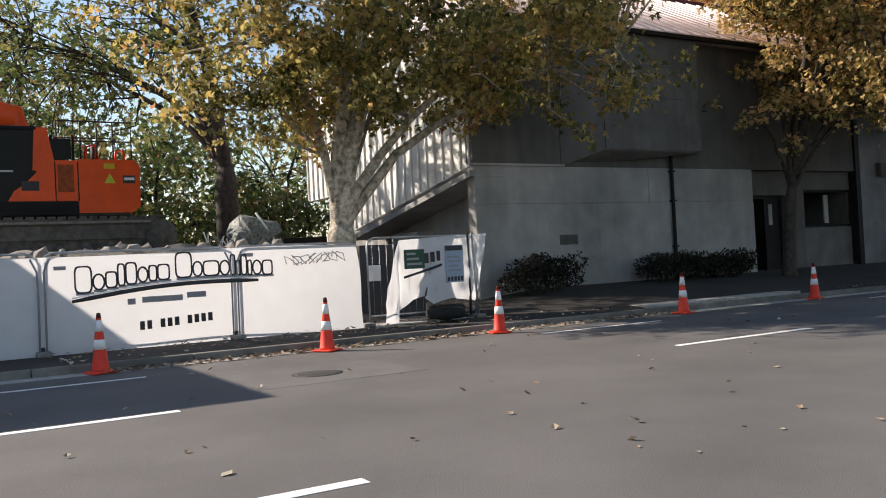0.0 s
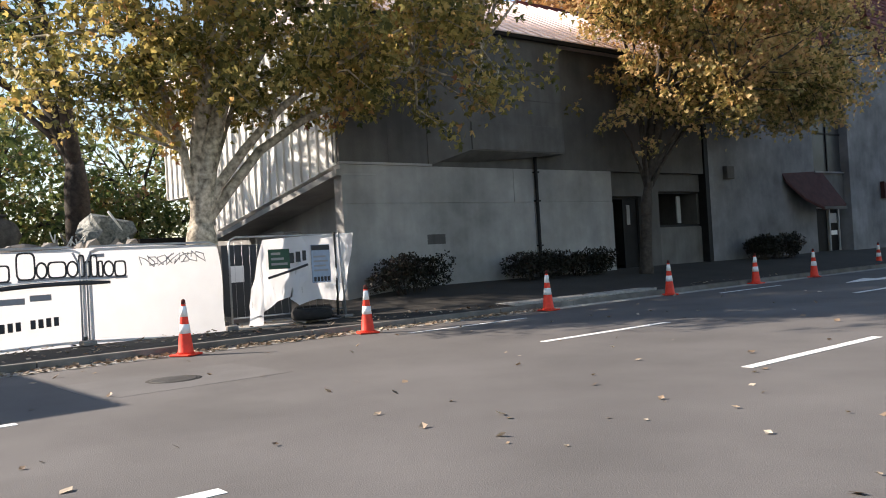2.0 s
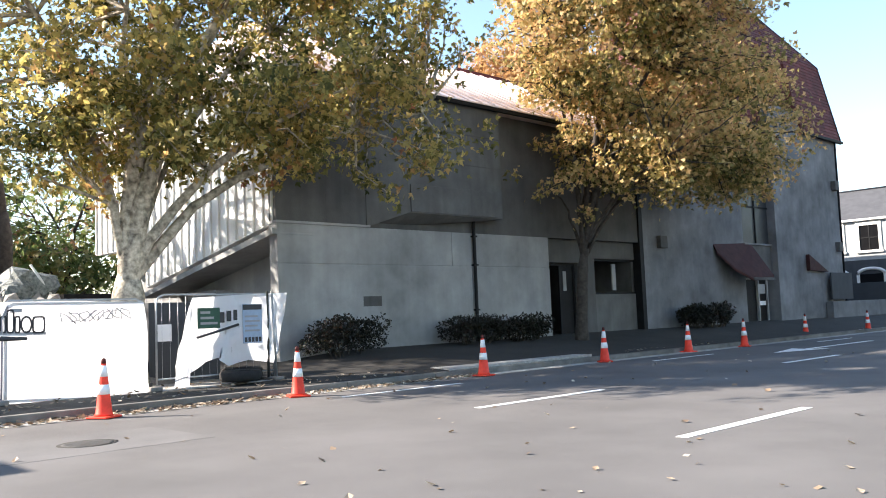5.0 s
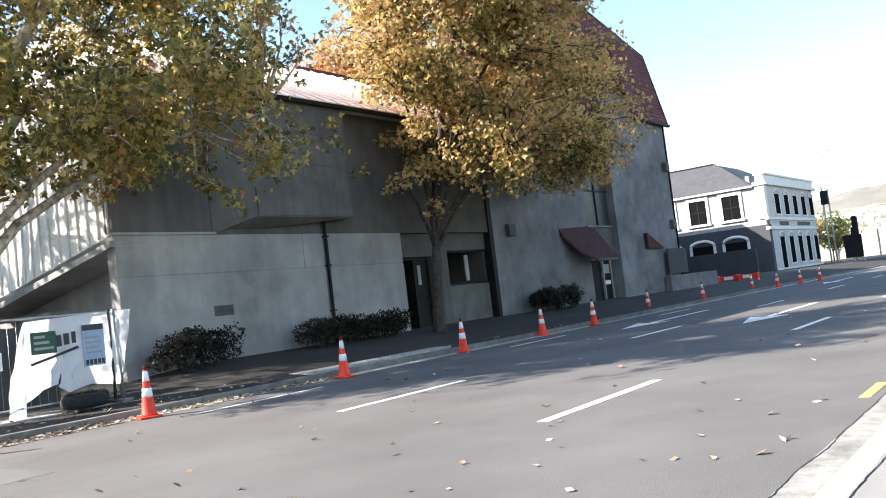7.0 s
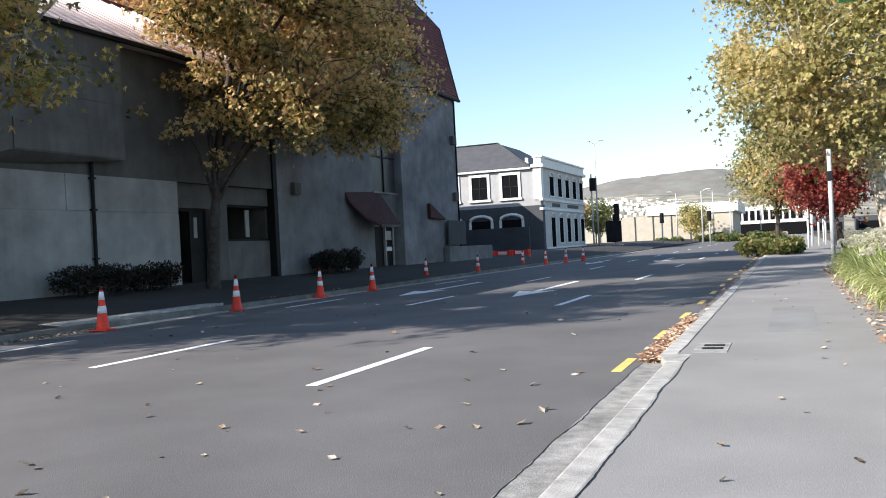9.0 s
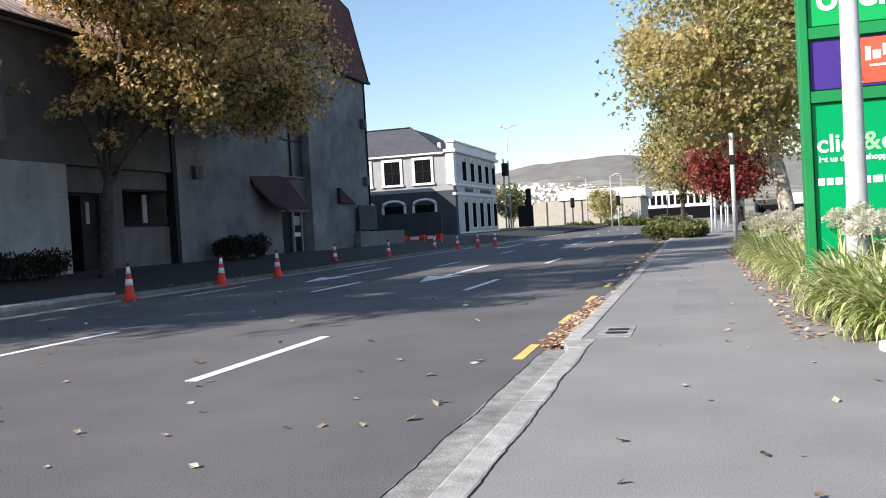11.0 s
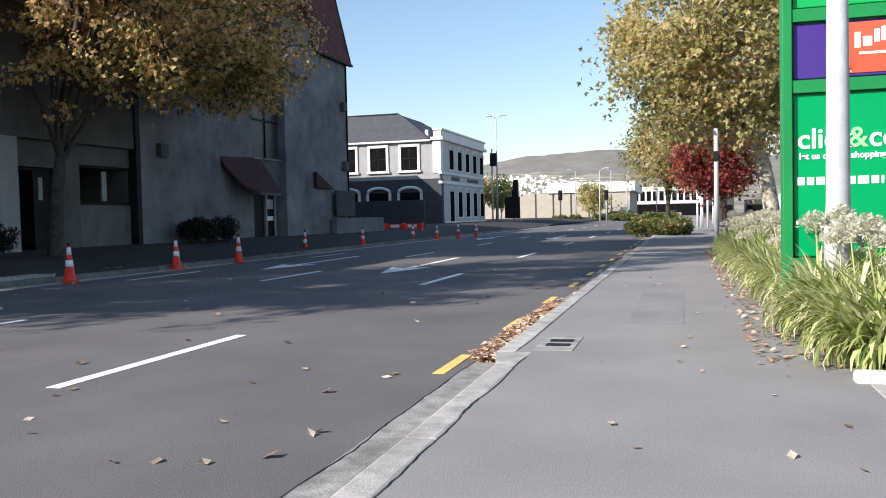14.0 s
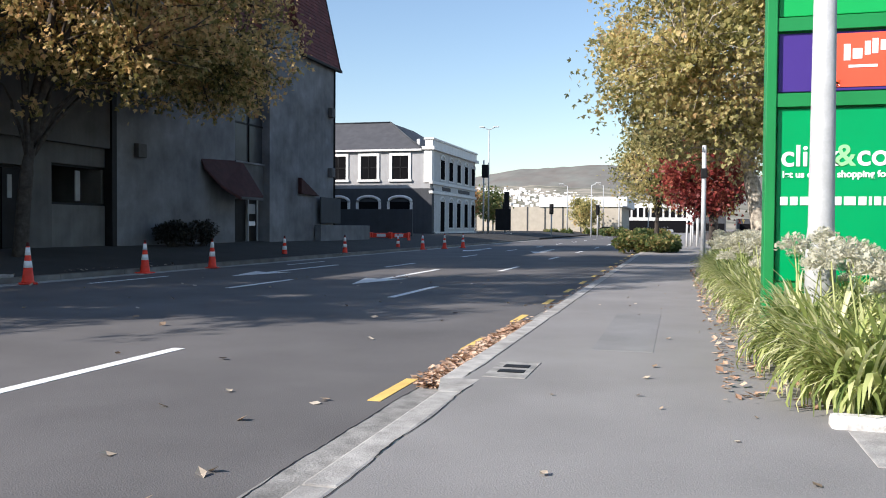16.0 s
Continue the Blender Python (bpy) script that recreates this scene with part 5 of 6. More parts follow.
for v in bm.verts:
    k = 1 + 0.5 * noise.noise(v.co * 2.3) + q.uniform(-0.2, 0.2)
    v.co = Vector((v.co.x * 0.9 * k, v.co.y * 1.15 * k, v.co.z * 0.85 * k))
sheet_ob = part("crumpled_sheet", bm, mat("tarpaulin", (0.11, 0.13, 0.125), 0.6, 0.6, 0.4, (0.2, 0.21, 0.2), metal=0.2, bump=0.3))
sheet_ob.location = (-20.3, 6.35, 2.42)
tagged(sheet_ob, "crumpled grey metal sheet on the rubble", "debris")
for k in range(16):
    y, z = 5.1 + 0.055 * k, q.uniform(2.1, 2.32)
    tagged(part("splintered_timber", tube([(-20.2, y, z - 0.25), (-20.15, y + q.uniform(-0.35, 0.35), z + q.uniform(-0.05, 0.2))], 0.018, 5), CREAM if k % 3 else RUBBLE), "pale splintered timber on the rubble", "debris", "splintered timber")
tagged(part("timber_pole", tube([(-20.0, 6.35, 2.9), (-20.0, 6.75, 2.3), (-20.0, 7.0, 1.9)], 0.03, 6), CREAM), "pale bent rail in the rubble", "debris")

ex = tagged(empty("excavator", (-25.5, 2.75, 2.1)), "orange tracked excavator standing on rubble", "excavator")
for s in (-1.15, 1.15):
    tr = part("track", prism([(-2.3, 0.35), (-2.1, 0.7), (-1.8, 0.82), (1.7, 0.82), (2.0, 0.68), (2.15, 0.38), (1.95, 0.1), (1.6, 0.0), (-1.8, 0.0), (-2.15, 0.12)], s - 0.28, s + 0.28), TRACK_METAL, ex, "muddy steel crawler track")
    for k in range(17):
        part("track_shoe", boxes((s - 0.3, s + 0.3, -1.75 + 0.215 * k, -1.58 + 0.215 * k, 0.82, 0.87)), TRACK_METAL, tr)
    part("track_frame", boxes((s + 0.28, s + 0.33, -1.7, 1.35, 0.34, 0.66), bevel=0.02), TRACK_METAL, tr)
    part("guard_rail", boxes((s + 0.28, s + 0.37, -2.0, 1.5, 0.7, 0.76), bevel=0.012), RUBBLE, tr)
    bm = bmesh.new()
    add_lathe(bm, [(0.3, -0.05), (0.36, 0.0), (0.36, 0.1), (0.28, 0.14), (0.1, 0.16)], 18)
    wheel = part("idler_wheel", bm, TRACK_METAL, tr)
    wheel.matrix_local = pose(s + 0.24, 1.75, 0.4, 0, 90, 0)
    for k in range(6):
        bm = bmesh.new()
        add_lathe(bm, [(0.12, 0), (0.12, 0.08), (0.05, 0.09)], 12)
        part("roller", bm, TRACK_METAL, tr).matrix_local = pose(s + 0.26, -1.4 + 0.5 * k, 0.16, 0, 90, 0)
part("turntable", lathe([(0.7, 0.75), (0.7, 0.95)], 24), DARK_METAL, ex)
part("deck", boxes((-1.35, 1.35, -1.9, 1.1, 0.88, 1.1), bevel=0.03), DARK_METAL, ex)
part("counterweight", prism([(0.0, 0.95), (1.15, 0.95), (1.32, 1.1), (1.34, 2.0), (1.22, 2.16), (0.0, 2.16)], -1.4, 1.4), ORANGE, ex, "orange rounded counterweight")
part("engine_cover", boxes((-1.35, 1.36, -0.55, 0.0, 0.95, 2.13), bevel=0.04), ORANGE, ex)
part("grille", boxes((1.41, 1.42, -0.42, -0.09, 1.42, 2.03), bevel=0.003), mat("grille_mesh", (0.3, 0.07, 0.02), 0.7, 1, 0.3, fine=40, bump=0.3), ex)
part("sill_panel", boxes((1.2, 1.43, -1.95, -0.01, 0.9, 1.215), bevel=0.03), TRIM_DARK, ex, "black lower side panel")
part("door_handle", boxes((1.37, 1.4, -1.55, -1.3, 1.86, 1.9), bevel=0.006), STEEL, ex)
part("data_plate", boxes((1.4, 1.408, 0.55, 0.78, 1.95, 2.07), bevel=0.002), mat("plate_yellow", (0.6, 0.45, 0.03), 0.5, 1, 0.1, bump=0.0), ex)
for y in (0.0, -0.47):
    part("panel_gap", boxes((1.41, 1.414, y - 0.012, y + 0.012, 1.22, 2.1)), TRIM_DARK, ex)
part("filter_can", lathe([(0.12, 2.13), (0.12, 2.5), (0.08, 2.56)], 14), TRIM_DARK, ex).location = (0.9, -0.3, 0)
part("hose", tube([(1.0, 0.2, 2.14), (1.0, 0.25, 2.5), (1.0, 0.45, 2.55), (1.0, 0.5, 2.15)], 0.035, 6), CONE_RED, ex)
part("hose", tube([(1.0, 0.85, 2.14), (1.0, 0.9, 2.42), (1.0, 1.05, 2.45), (1.0, 1.08, 2.15)], 0.03, 6), CONE_RED, ex)
part("side_swoop", prism([(-1.42, 1.22), (0.0, 1.22), (0.0, 2.13), (-0.48, 2.13), (-0.61, 2.85), (-0.82, 2.85), (-0.75, 2.1), (-0.85, 1.85), (-1.08, 1.6), (-1.3, 1.44)], 1.36, 1.41), ORANGE, ex)
cab = part("cab", prism([(-2.3, 0.95), (-0.62, 0.95), (-0.62, 2.7), (-0.8, 2.8), (-2.0, 2.8), (-2.3, 2.2)], 0.35, 1.36), GLASS_DARK, ex, "dark glazed cab")
part("cab_pillar", prism([(-0.92, 1.9), (-0.72, 1.9), (-0.66, 2.78), (-0.86, 2.8)], 1.365, 1.4), ORANGE, cab)
part("cab_roof", boxes((0.32, 1.4, -2.1, -0.7, 2.78, 2.88), bevel=0.04), TRIM_DARK, cab)
part("side_window", boxes((1.365, 1.38, -0.6, -0.12, 2.15, 2.62)), GLASS_DARK, cab)
for y0, y1 in ((-0.55, -0.5), (-0.1, -0.05)):
    part("window_post", boxes((1.3, 1.36, y0, y1, 2.1, 2.7)), TRIM_DARK, cab)
rail = part("handrail", tube([(1.2, -0.4, 2.1), (1.2, -0.4, 3.05), (1.2, 1.2, 3.05), (1.2, 1.2, 2.15)], 0.022, 6), DARK_METAL, ex)
for y in (0.1, 0.45, 0.8):
    part("rail_post", tube([(1.2, y, 2.15), (1.2, y, 3.03)], 0.018, 6), DARK_METAL, rail)
part("rail_bar", tube([(1.2, -0.4, 2.6), (1.2, 1.2, 2.6)], 0.018, 6), DARK_METAL, rail)
part("handrail", tube([(-0.9, -0.4, 2.1), (-0.9, -0.4, 3.0), (-0.9, 1.2, 3.0), (-0.9, 1.2, 2.15)], 0.022, 6), DARK_METAL, ex)
part("exhaust", tube([(0.3, 0.5, 2.1), (0.3, 0.5, 2.6), (0.3, 0.62, 2.7)], 0.06, 8), DARK_METAL, ex)
part("warning_triangle", prism([(0.55, 1.62), (0.79, 1.62), (0.67, 1.84)], 1.4, 1.41), mat("triangle_yellow", (0.5, 0.6, 0.05), 0.5, 1, 0.1, bump=0.0), ex)
part("badge", boxes((1.4, 1.41, 0.95, 1.22, 1.62, 1.8), bevel=0.003), INK, ex)
part("badge", boxes((1.41, 1.42, -1.15, -0.8, 1.45, 1.66), bevel=0.003), INK, ex)
part("badge_bar", boxes((1.41, 1.418, 0.98, 1.2, 1.69, 1.75)), SIGN_WHITE, ex)
bm = bmesh.new()
add_tube(bm, [(-0.2, -0.7, 1.3), (-0.2, -0.75, 2.6), (-0.2, -1.15, 3.25), (-0.2, -2.4, 3.55), (-0.2, -4.6, 3.3)], [0.3, 0.36, 0.4, 0.36, 0.26], 8)
part("boom", bm, ORANGE, ex, "orange boom arm")
part("boom_ram", tube([(-0.5, -1.5, 1.4), (-0.5, -2.4, 3.0)], 0.09, 8), DARK_METAL, ex)
ex.scale = (1.2, 1.2, 1.2)
tagged(part("cooling_unit", boxes((-28.5, -26.5, 9.4, 11.0, 0.1, 2.5), bevel=0.02), TRIM_DARK), "dark steel frame beyond the rubble", "debris")

# ---- old corner building ----
wb = tagged(empty("corner_building"), "two-storey grey and cream Victorian corner building with slate roof", "building")
WX, WY = -24.2, 88.0
# the ground storey's grey is darkened in colour for the shade lying on it
part("lower_wall", boxes((-55, WX - 0.02, WY, 108, -0.1, 5.3)), GREY_PAINT, wb, "grey rendered ground storey, its shade put into the colour")
part("upper_wall", boxes((-55, WX - 0.02, WY, 108, 5.3, 9.3)), mat("pale_grey_render", (0.36, 0.36, 0.36), 0.85, 6, 0.07, fine=20, bump=0.1, streak=0.08), wb, "pale grey rendered upper storey")
part("side_wall", boxes((WX - 0.02, WX + 0.12, WY + 0.6, 107.6, 0.7, 9.3)), mat("warm_grey_render", (0.5, 0.5, 0.49), 0.85, 6, 0.08, fine=20, bump=0.1), wb)
part("pilaster", boxes((WX - 0.7, WX + 0.2, WY - 0.12, WY + 0.75, 5.9, 9.3), bevel=0.02), CREAM, wb)
part("pilaster", boxes((WX - 0.7, WX + 0.2, WY - 0.1, WY + 0.75, 0.0, 5.3), bevel=0.02), GREY_PAINT, wb)
part("plinth", boxes((WX - 0.02, WX + 0.3, WY + 0.8, 107.7, 0.0, 0.75), bevel=0.02), CREAM, wb)
part("string_course", boxes((WX - 0.1, WX + 0.3, WY - 0.2, 107.8, 4.75, 5.05), bevel=0.03), CREAM, wb)
part("string_course", boxes((WX - 0.1, WX + 0.3, WY - 0.2, 107.8, 5.75, 6.05), bevel=0.03), CREAM, wb)
for y0, y1 in ((92.2, 95.6), (99.2, 104.6)):
    part("name_bar", boxes((WX + 0.12, WX + 0.16, y0, y1, 5.2, 5.6)), INK, wb)
part("cornice", boxes((WX - 0.9, WX + 0.5, WY - 0.3, 108.1, 9.3, 9.65), bevel=0.05), CREAM, wb)
part("parapet", boxes((WX - 0.6, WX + 0.25, WY - 0.05, 107.9, 9.65, 10.35), bevel=0.03), CREAM, wb)
part("parapet_cap", boxes((WX - 0.7, WX + 0.4, WY - 0.15, 108.0, 10.35, 10.55), bevel=0.04), CREAM, wb)
part("eave", boxes((-55, WX - 0.9, WY - 0.35, WY + 0.05, 9.2, 9.4), bevel=0.02), CREAM, wb)
rf = pydata("roof", [(-60, 87.7, 9.4), (WX - 0.9, 87.7, 9.4), (-30.5, 93.5, 12.9), (-60, 93.5, 12.9), (WX - 0.9, 108, 9.4), (-30.5, 102, 12.9), (-60, 108, 9.4), (-60, 102, 12.9)],
            [(0, 1, 2, 3), (1, 4, 5, 2), (4, 6, 7, 5), (3, 2, 5, 7)], SLATE, wb)
rf["label"] = "dark slate hipped roof"
for a, b in (((WX - 0.9, 87.7, 9.45), (-30.5, 93.5, 12.95)), ((-30.5, 93.5, 12.95), (-60, 93.5, 12.95))):
    part("ridge_cap", tube([a, b], 0.1, 6), GREY_PAINT, rf)
part("chimney_pot", boxes((-25.9, -25.6, 88.6, 88.9, 9.6, 10.5), bevel=0.02), CREAM, rf)


def wb_front_window(x0, x1, z0, z1, arched, material=CREAM):
    w = part("window", boxes((x0, x1, WY - 0.02, WY + 0.06, z0, z1)), GLASS_FAR, wb, "dark sash window in a pale surround")
    t = 0.28
    part("surround", boxes((x0 - t, x0, WY - 0.12, WY - 0.004, z0, z1 + (0 if arched else t)), bevel=0.01), material, w)
    part("surround", boxes((x1, x1 + t, WY - 0.12, WY - 0.004, z0, z1 + (0 if arched else t)), bevel=0.01), material, w)
    if arched:
        n = 10
        pts = [((x0 + x1) / 2 + (x1 - x0 + t) / 2 * math.cos(math.pi * (1 - k / n)), WY - 0.07, z1 + 0.55 * math.sin(math.pi * k / n)) for k in range(n + 1)]
        part("arch", tube(pts, 0.17, 6), material, w)
    else:
        part("surround", boxes((x0, x1, WY - 0.12, WY - 0.004, z1, z1 + t), bevel=0.01), material, w)
        part("sill", boxes((x0 - t - 0.1, x1 + t + 0.1, WY - 0.22, WY - 0.004, z0 - 0.25, z0 - 0.003), bevel=0.02), material, w)
        part("mullion", boxes(((x0 + x1) / 2 - 0.05, (x0 + x1) / 2 + 0.05, WY - 0.06, WY - 0.024, z0, z1)), TRIM_DARK, w)
        part("transom", boxes((x0, x1, WY - 0.06, WY - 0.024, (z0 + z1) / 2 - 0.05, (z0 + z1) / 2 + 0.05)), TRIM_DARK, w)


for x in (-31.9, -28.4, -35.4, -39.0):
    wb_front_window(x, x + 1.8, 6.25, 8.72, False)
    wb_front_window(x - 0.25, x + 2.0, 1.9, 3.9, True)


def wb_side_window(y0, y1, z0, z1, down=False):
    w = part("window", boxes((WX + 0.09, WX + 0.14, y0, y1, z0, z1)), GLASS_FAR, wb, "narrow arched dark window")
    for a, b in ((y0 - 0.2, y0), (y1, y1 + 0.2)):
        part("surround", boxes((WX + 0.124, WX + 0.17, a, b, z0, z1), bevel=0.01), CREAM, w)
    pts = [(WX + 0.13, (y0 + y1) / 2 - (y1 - y0 + 0.2) / 2 * math.cos(math.pi * k / 8), z1 + 0.5 * math.sin(math.pi * k / 8)) for k in range(9)]
    part("arch", tube(pts, 0.12, 6), CREAM, w)
    part("sill", boxes((WX + 0.124, WX + 0.22, y0 - 0.25, y1 + 0.25, z0 - 0.15, z0 - 0.003)), CREAM, w)


for k in range(5):
    y = 91.4 + 3.55 * k
    wb_side_window(y, y + 1.75, 6.4, 8.5)
    wb_side_window(y, y + 1.75, 1.2 if k else 0.2, 4.0)

# ---- street far end ----
far = tagged(empty("warehouse"), "long beige warehouse with a bright white roof band", "building")
part("wall", boxes((-42, -9.5, 165, 190, 0, 5.2)), mat("beige_wall", (0.42, 0.38, 0.31), 0.85, 8, 0.1, bump=0.05), far)
part("roof_band", boxes((-25, -8.5, 164.7, 192, 5.2, 7.1), bevel=0.05), CREAM, far)
for k in range(9):
    part("panel_rib", boxes((-41 + 3.4 * k, -40.8 + 3.4 * k, 164.9, 165, 0, 5.2)), GREY_PAINT, far)
off = tagged(empty("office_block"), "low white office block with dark window band", "building")
part("wall", boxes((-12, 4, 215, 250, 0, 7.2)), CREAM, off)
for k in range(10):
    part("window", boxes((-11.6 + 1.5 * k, -10.6 + 1.5 * k, 214.9, 215, 3.9, 6.2)), GLASS_FAR, off)
part("shopfront", boxes((-11.8, 3.8, 214.85, 214.97, 0.2, 3.1)), GLASS_FAR, off)
rng = random.Random(12)
for k in range(10):
    x, w = -95 + 14 * k + rng.uniform(-2, 2), rng.uniform(7, 12)
    if -50 < x < -8:
        continue
    b = tagged(empty("distant_building", (x, 260 + rng.uniform(0, 60), 0)), "low pale distant building", "building", "distant buildings")
    part("wall", boxes((0, w, 0, 12, 0, rng.uniform(4, 7)), bevel=0.05), rng.choice([CREAM, GREY_PAINT, CREAM]), b)
    part("shopfront", boxes((0.5, w - 0.5, -0.08, -0.02, 0.6, 2.8)), GLASS_FAR, b)


def street_lamp(x, y, h, arm):
    p = tagged(empty("street_lamp", (x, y, 0)), "tall thin grey street lamp", "street lamp", "street lamps")
    part("shaft", tube([(0, 0, 0), (0, 0, h)], [0.12, 0.06], 8), POLE_PAINT, p)
    for a in ((-0.9, 0.9) if h > 12 else (arm,)):
        part("arm", tube([(0, 0, h - 0.1), (a * 0.5, 0, h + 0.12), (a, 0, h + 0.3)], 0.05, 6), POLE_PAINT, p)
        part("head", boxes((a - 0.35, a + 0.35, -0.15, 0.15, h + 0.22, h + 0.36), bevel=0.04), POLE_PAINT, p)


for x, y, h, arm in ((-22.4, 108, 13.6, 1.8), (-16.5, 140, 8, -1), (-11.5, 128, 7.5, 1), (-9, 150, 8, 1.0), (-5.5, 190, 10, 1.2), (-12.5, 160, 9, -1.2)):
    street_lamp(x, y, h, arm)


def signal(x, y, arm):
    s = tagged(empty("traffic_signal", (x, y, 0)), "traffic signal with dark head on a pale pole", "traffic signal", "traffic signals")
    part("pole", tube([(0, 0, 0), (0, 0, 4.2)], 0.09, 8), POLE_PAINT, s)
    h = part("signal_head", boxes((-0.25 + arm, 0.25 + arm, -0.2, 0.2, 3.0, 4.3), bevel=0.05), TRIM_DARK, s)
    for k in range(3):
        part("visor", tube([(arm, -0.2, 3.25 + 0.4 * k), (arm, -0.38, 3.25 + 0.4 * k)], 0.14, 8), TRIM_DARK, h)


for x, y, arm in ((-15, 112, 0), (-9.5, 116, 0), (-19.5, 104, 0)):
    signal(x, y, arm)
mast = tagged(empty("signal_mast", (-22.6, 106, 0)), "traffic signal on a tall mast", "traffic signal")
part("pole", tube([(0, 0, 0), (0, 0, 9.6)], 0.1, 8), POLE_PAINT, mast)
part("signal_head", boxes((-0.2, 0.6, -0.3, 0.3, 7.4, 9.0), bevel=0.06), TRIM_DARK, mast)
board = tagged(empty("sign_trailer", (-18.9, 100, 0)), "dark road-works sign board on a trailer with folded mast", "road sign")
part("sign_board", boxes((-0.9, 0.9, -0.1, 0.1, 0.9, 3.4), bevel=0.04), TRIM_DARK, board)
part("frame", boxes((-1.0, 1.0, -0.5, 0.5, 0.45, 0.6), bevel=0.03), STEEL, board)
part("mast", boxes((0.1, 0.7, -0.05, 0.35, 3.4, 5.4), bevel=0.12), TRIM_DARK, board)
part("leg", tube([(-0.8, -0.4, 0), (-0.8, -0.4, 0.5)], 0.05, 6), STEEL, board)
part("leg", tube([(0.8, -0.4, 0), (0.8, -0.4, 0.5)], 0.05, 6), STEEL, board)


def car(x, y, turn, paint, label):
    c = tagged(empty("parked_car", (x, y, 0.02), turn), label, "car", "parked cars")
    part("body", prism([(-2.1, 0.3), (2.1, 0.3), (2.15, 0.75), (1.3, 0.95), (-1.9, 1.0), (-2.15, 0.7)], -0.85, 0.85), paint, c)
    part("cabin", prism([(-1.7, 0.98), (1.1, 0.94), (0.5, 1.42), (-1.2, 1.45)], -0.75, 0.75), GLASS_FAR, c)
    part("roof", boxes((-0.7, 0.7, -1.15, 0.45, 1.42, 1.48), bevel=0.02), paint, c)
    for sx in (-0.8, 0.8):
        for yy in (-1.35, 1.35):
            bm = bmesh.new()
            add_lathe(bm, [(0.1, -0.1), (0.31, -0.1), (0.31, 0.1), (0.1, 0.1)], 14)
            part("wheel", bm, BLACK_RUBBER, c).matrix_local = pose(sx, yy, 0.31, 0, 90, 0)


car(-6, 190, 20, CREAM, "white car parked far along the street")
car(-2.5, 205, 90, mat("silver_paint", (0.4, 0.41, 0.43), 0.3, 2, 0.05, metal=0.5, bump=0.0), "silver car parked far along the street")
car(-12, 158, 90, mat("dark_paint", (0.04, 0.05, 0.06), 0.3, 2, 0.05, bump=0.0), "dark car parked beside the warehouse")

for k, (x, y, h) in enumerate(((-8.5, 135, 1.2), (-13, 150, 1.0), (-5, 165, 1.1), (-18, 140, 0.9), (-2.5, 120, 1.0))):
    make_bush("median_shrub", (x, y, 0.0), (2.4, 2.4, h), 1500, 0.4, LEAF_GREEN, "green shrub on a far traffic island", 90 + k, 24)
for k, (x, y, h, m) in enumerate(((-15.5, 158, 4.2, LEAF_OLIVE), (-33, 135, 5.5, LEAF_ORANGE), (-30, 142, 5.0, LEAF_GREEN), (-38, 150, 6.0, LEAF_GREEN))):
    make_tree("distant_tree", (x, y, 0.0), (0.0, 0.0, 1.6), 4, [(0, 0, h, 3.0, 3.0, 2.4)], 2600, 0.42, BARK_DARK, m, "small tree near the far crossing", 0.15, 95 + k, 60, 0.6)

# barricades and debris before the corner building
for k, (x, y, a) in enumerate(((-20.6, 55, 4), (-19.3, 55.4, -6), (-18.1, 55.8, 8), (-17.0, 56.2, 0))):
    b = tagged(empty("road_barrier", (x, y, 0.02), a), "red and white plastic road barrier", "road barrier", "road barriers")
    part("board", boxes((-0.75, 0.75, -0.06, 0.06, 0.55, 0.85), bevel=0.02), CONE_RED, b)
    part("stripe", boxes((-0.3, 0.3, -0.07, 0.07, 0.6, 0.8), bevel=0.01), CONE_WHITE, b)
    part("leg", boxes((-0.7, -0.62, -0.25, 0.25, 0, 0.9), bevel=0.02), CONE_RED, b)
    part("leg", boxes((0.62, 0.7, -0.25, 0.25, 0, 0.9), bevel=0.02), CONE_RED, b)
tagged(part("hoarding_fence", boxes((-36, -18.5, 63.8, 64.0, 0, 2.6), bevel=0.02), GREY_PAINT), "dark grey hoarding fence across the side yard", "fence")
tagged(part("concrete_slab", boxes((-15.6, -14.5, 40.2, 41.4, 0.02, 0.2), bevel=0.04), CREAM), "pale slab lying at the far kerb", "debris")

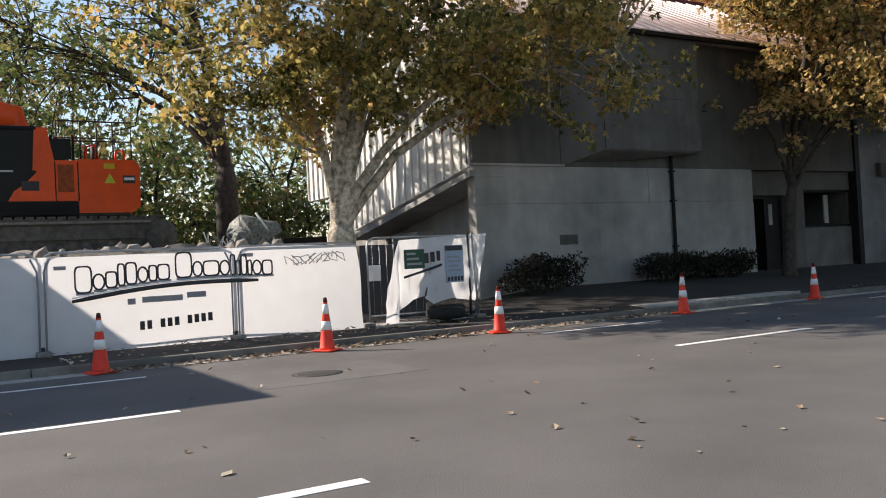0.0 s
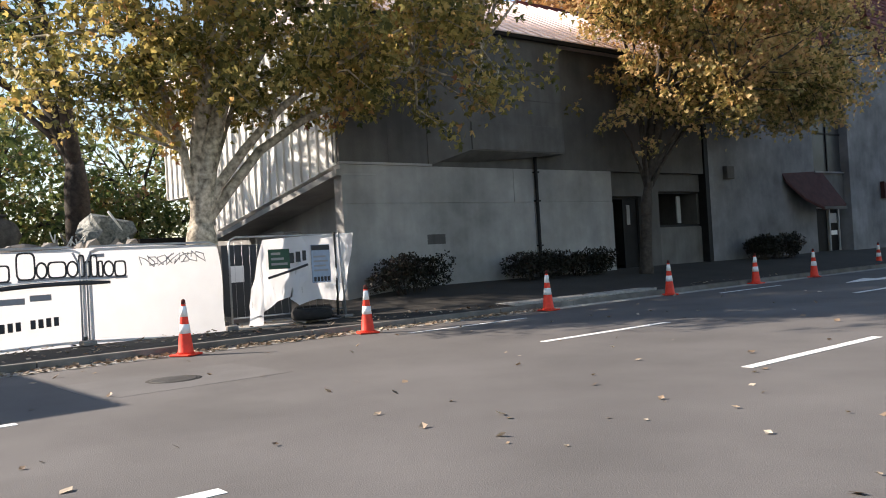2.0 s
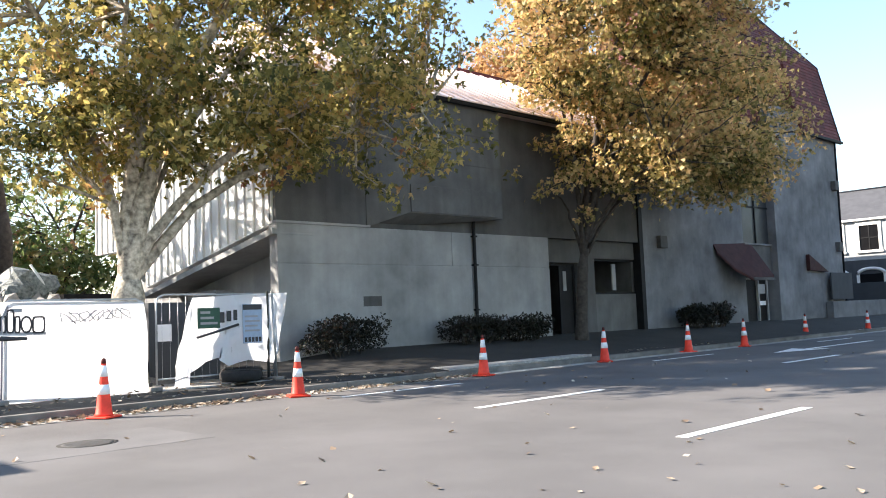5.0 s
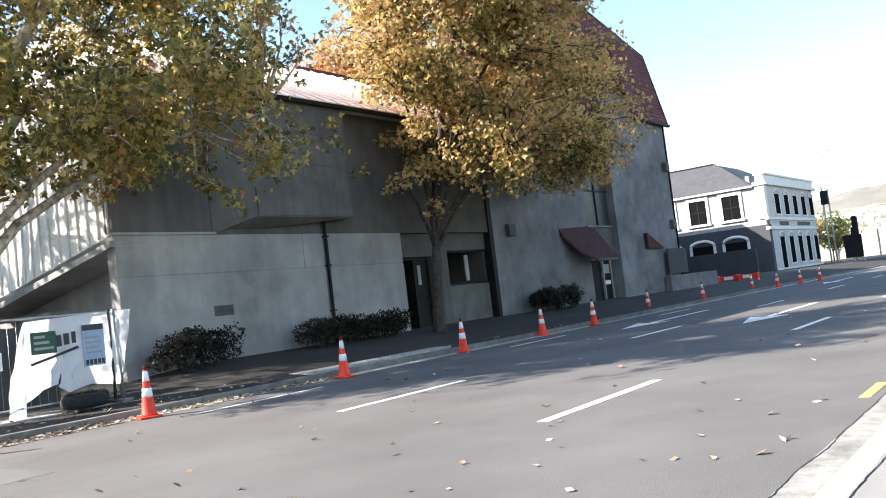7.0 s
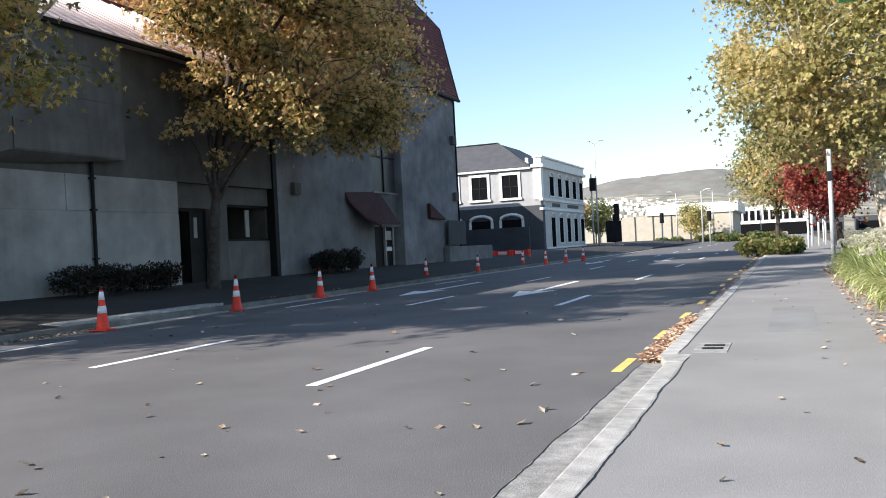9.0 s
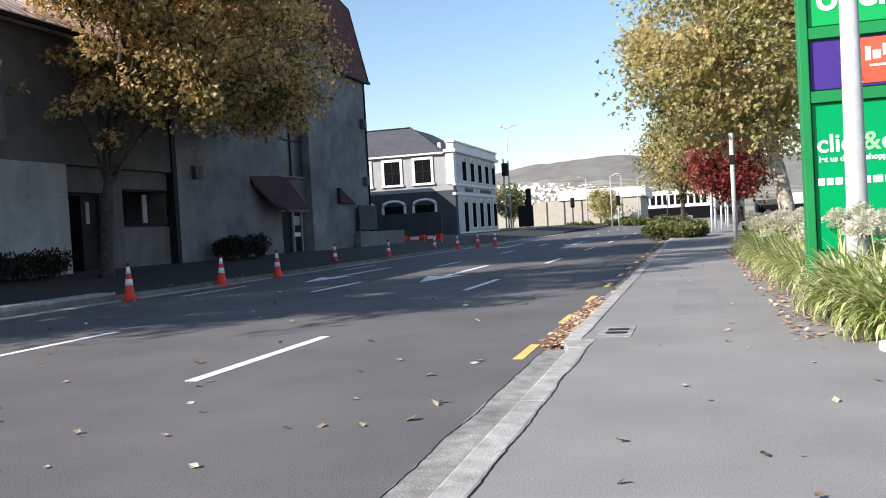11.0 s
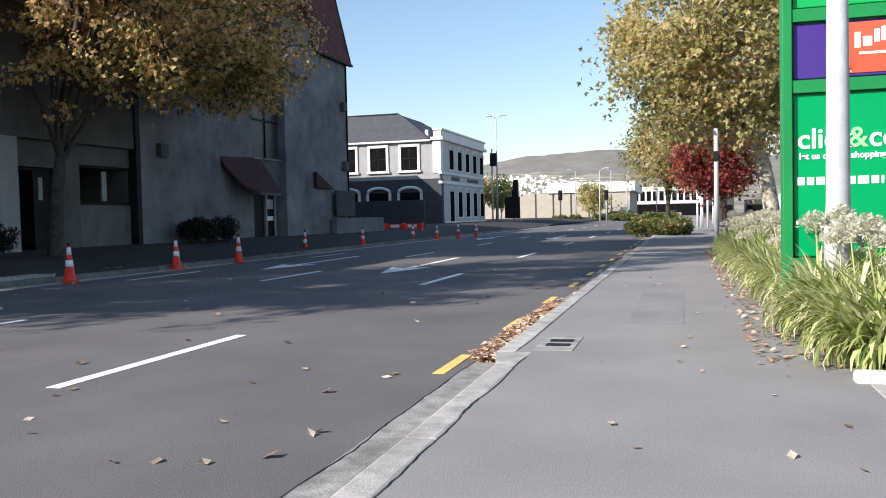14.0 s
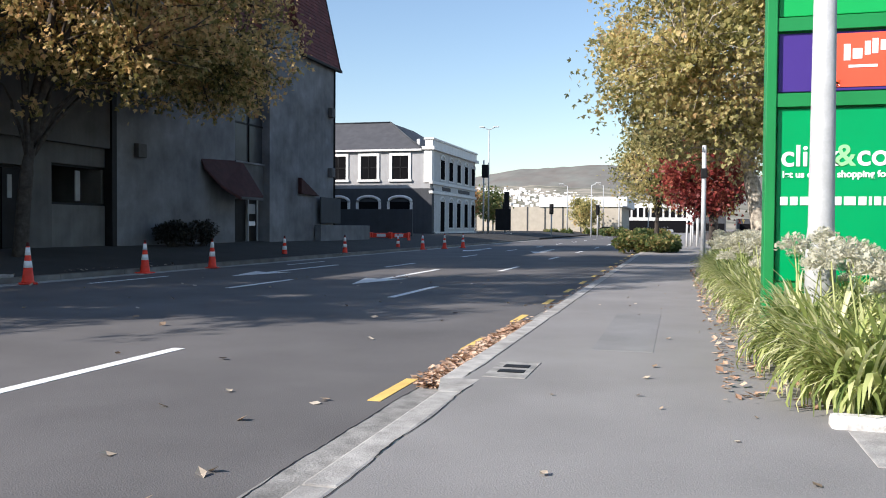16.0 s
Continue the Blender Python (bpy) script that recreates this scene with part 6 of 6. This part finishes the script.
# ---- painted arrows ----
def arrow(x, y):
    bm = bmesh.new()
    o = [(-0.08, 7.0), (-0.08, 2.0), (-0.55, 2.3), (-0.02, 0.0), (0.55, 2.3), (0.1, 2.0), (0.1, 7.0)]
    lo = [bm.verts.new((u, v, 0.001)) for u, v in o]
    hi = [bm.verts.new((u, v, 0.005)) for u, v in o]
    bm.faces.new(hi)
    for i in range(7):
        bm.faces.new((lo[i], lo[(i + 1) % 7], hi[(i + 1) % 7], hi[i]))
    bmesh.ops.recalc_face_normals(bm, faces=bm.faces[:])
    ob = part("lane_arrow", bm, WHITE_PAINT)
    ob.location = (x, y, 0)
    tagged(ob, "white painted lane arrow on asphalt", "road marking", "lane arrows")


arrow(-6.35, 20.9)
arrow(-10.35, 22.6)
arrow(-6.35, 46)
arrow(-10.35, 47)

# ---- hills ----
def hill(name, y, x0, x1, tops, material, label, seed):
    n, rows_n = 90, 14
    verts, faces = [], []
    for i in range(n + 1):
        u = i / n
        x = x0 + (x1 - x0) * u
        t = u * (len(tops) - 1)
        k = min(int(t), len(tops) - 2)
        s = (t - k) * (t - k) * (3 - 2 * (t - k))
        top = tops[k] * (1 - s) + tops[k + 1] * s
        for j in range(rows_n + 1):
            v = j / rows_n
            wob = 1 + 0.12 * noise.noise(Vector((x * 0.012 + seed, v * 3, 0))) * (1 - v)
            verts.append((x, y + 420 * v, (top + 5 * noise.noise(Vector((x * 0.03, seed, 0)))) * v ** 0.8 * wob - 3))
    for i in range(n):
        for j in range(rows_n):
            a = i * (rows_n + 1) + j
            faces.append((a, a + rows_n + 1, a + rows_n + 2, a + 1))
    return tagged(pydata(name, verts, faces, material, smooth=True), label, "hill", kind="structure")


hill("backdrop_hill", 1700, -900, 900, (100, 112, 128, 150, 158, 132, 128, 150, 142, 130, 105), HILL, "hazy dry brown hills on the skyline", 1)
hill("backdrop_foothill", 1150, -700, 700, (78, 74, 80, 82, 76, 60, 44, 34, 26, 24, 22), mat("foothill", (0.17, 0.18, 0.13), 1.0, 300, 0.35, (0.28, 0.25, 0.2), fine=0.06, bump=0.0), "nearer green foothill with houses", 2)
rng = random.Random(31)
bm = bmesh.new()
for k in range(620):
    u = rng.random()
    x = -430 + 440 * u
    v = rng.uniform(0.15, 0.85)
    h = (78 - 42 * max(0, u - 0.35)) * v ** 0.8
    s = rng.uniform(1.8, 4)
    add_box(bm, x, x + s * 1.6, 1140 + 420 * v, 1140 + 420 * v + s, h - 4, h + rng.uniform(1.5, 4.5))
tagged(part("hillside_houses", bm, CREAM), "many small pale houses on the hillside", "houses", kind="stuff")
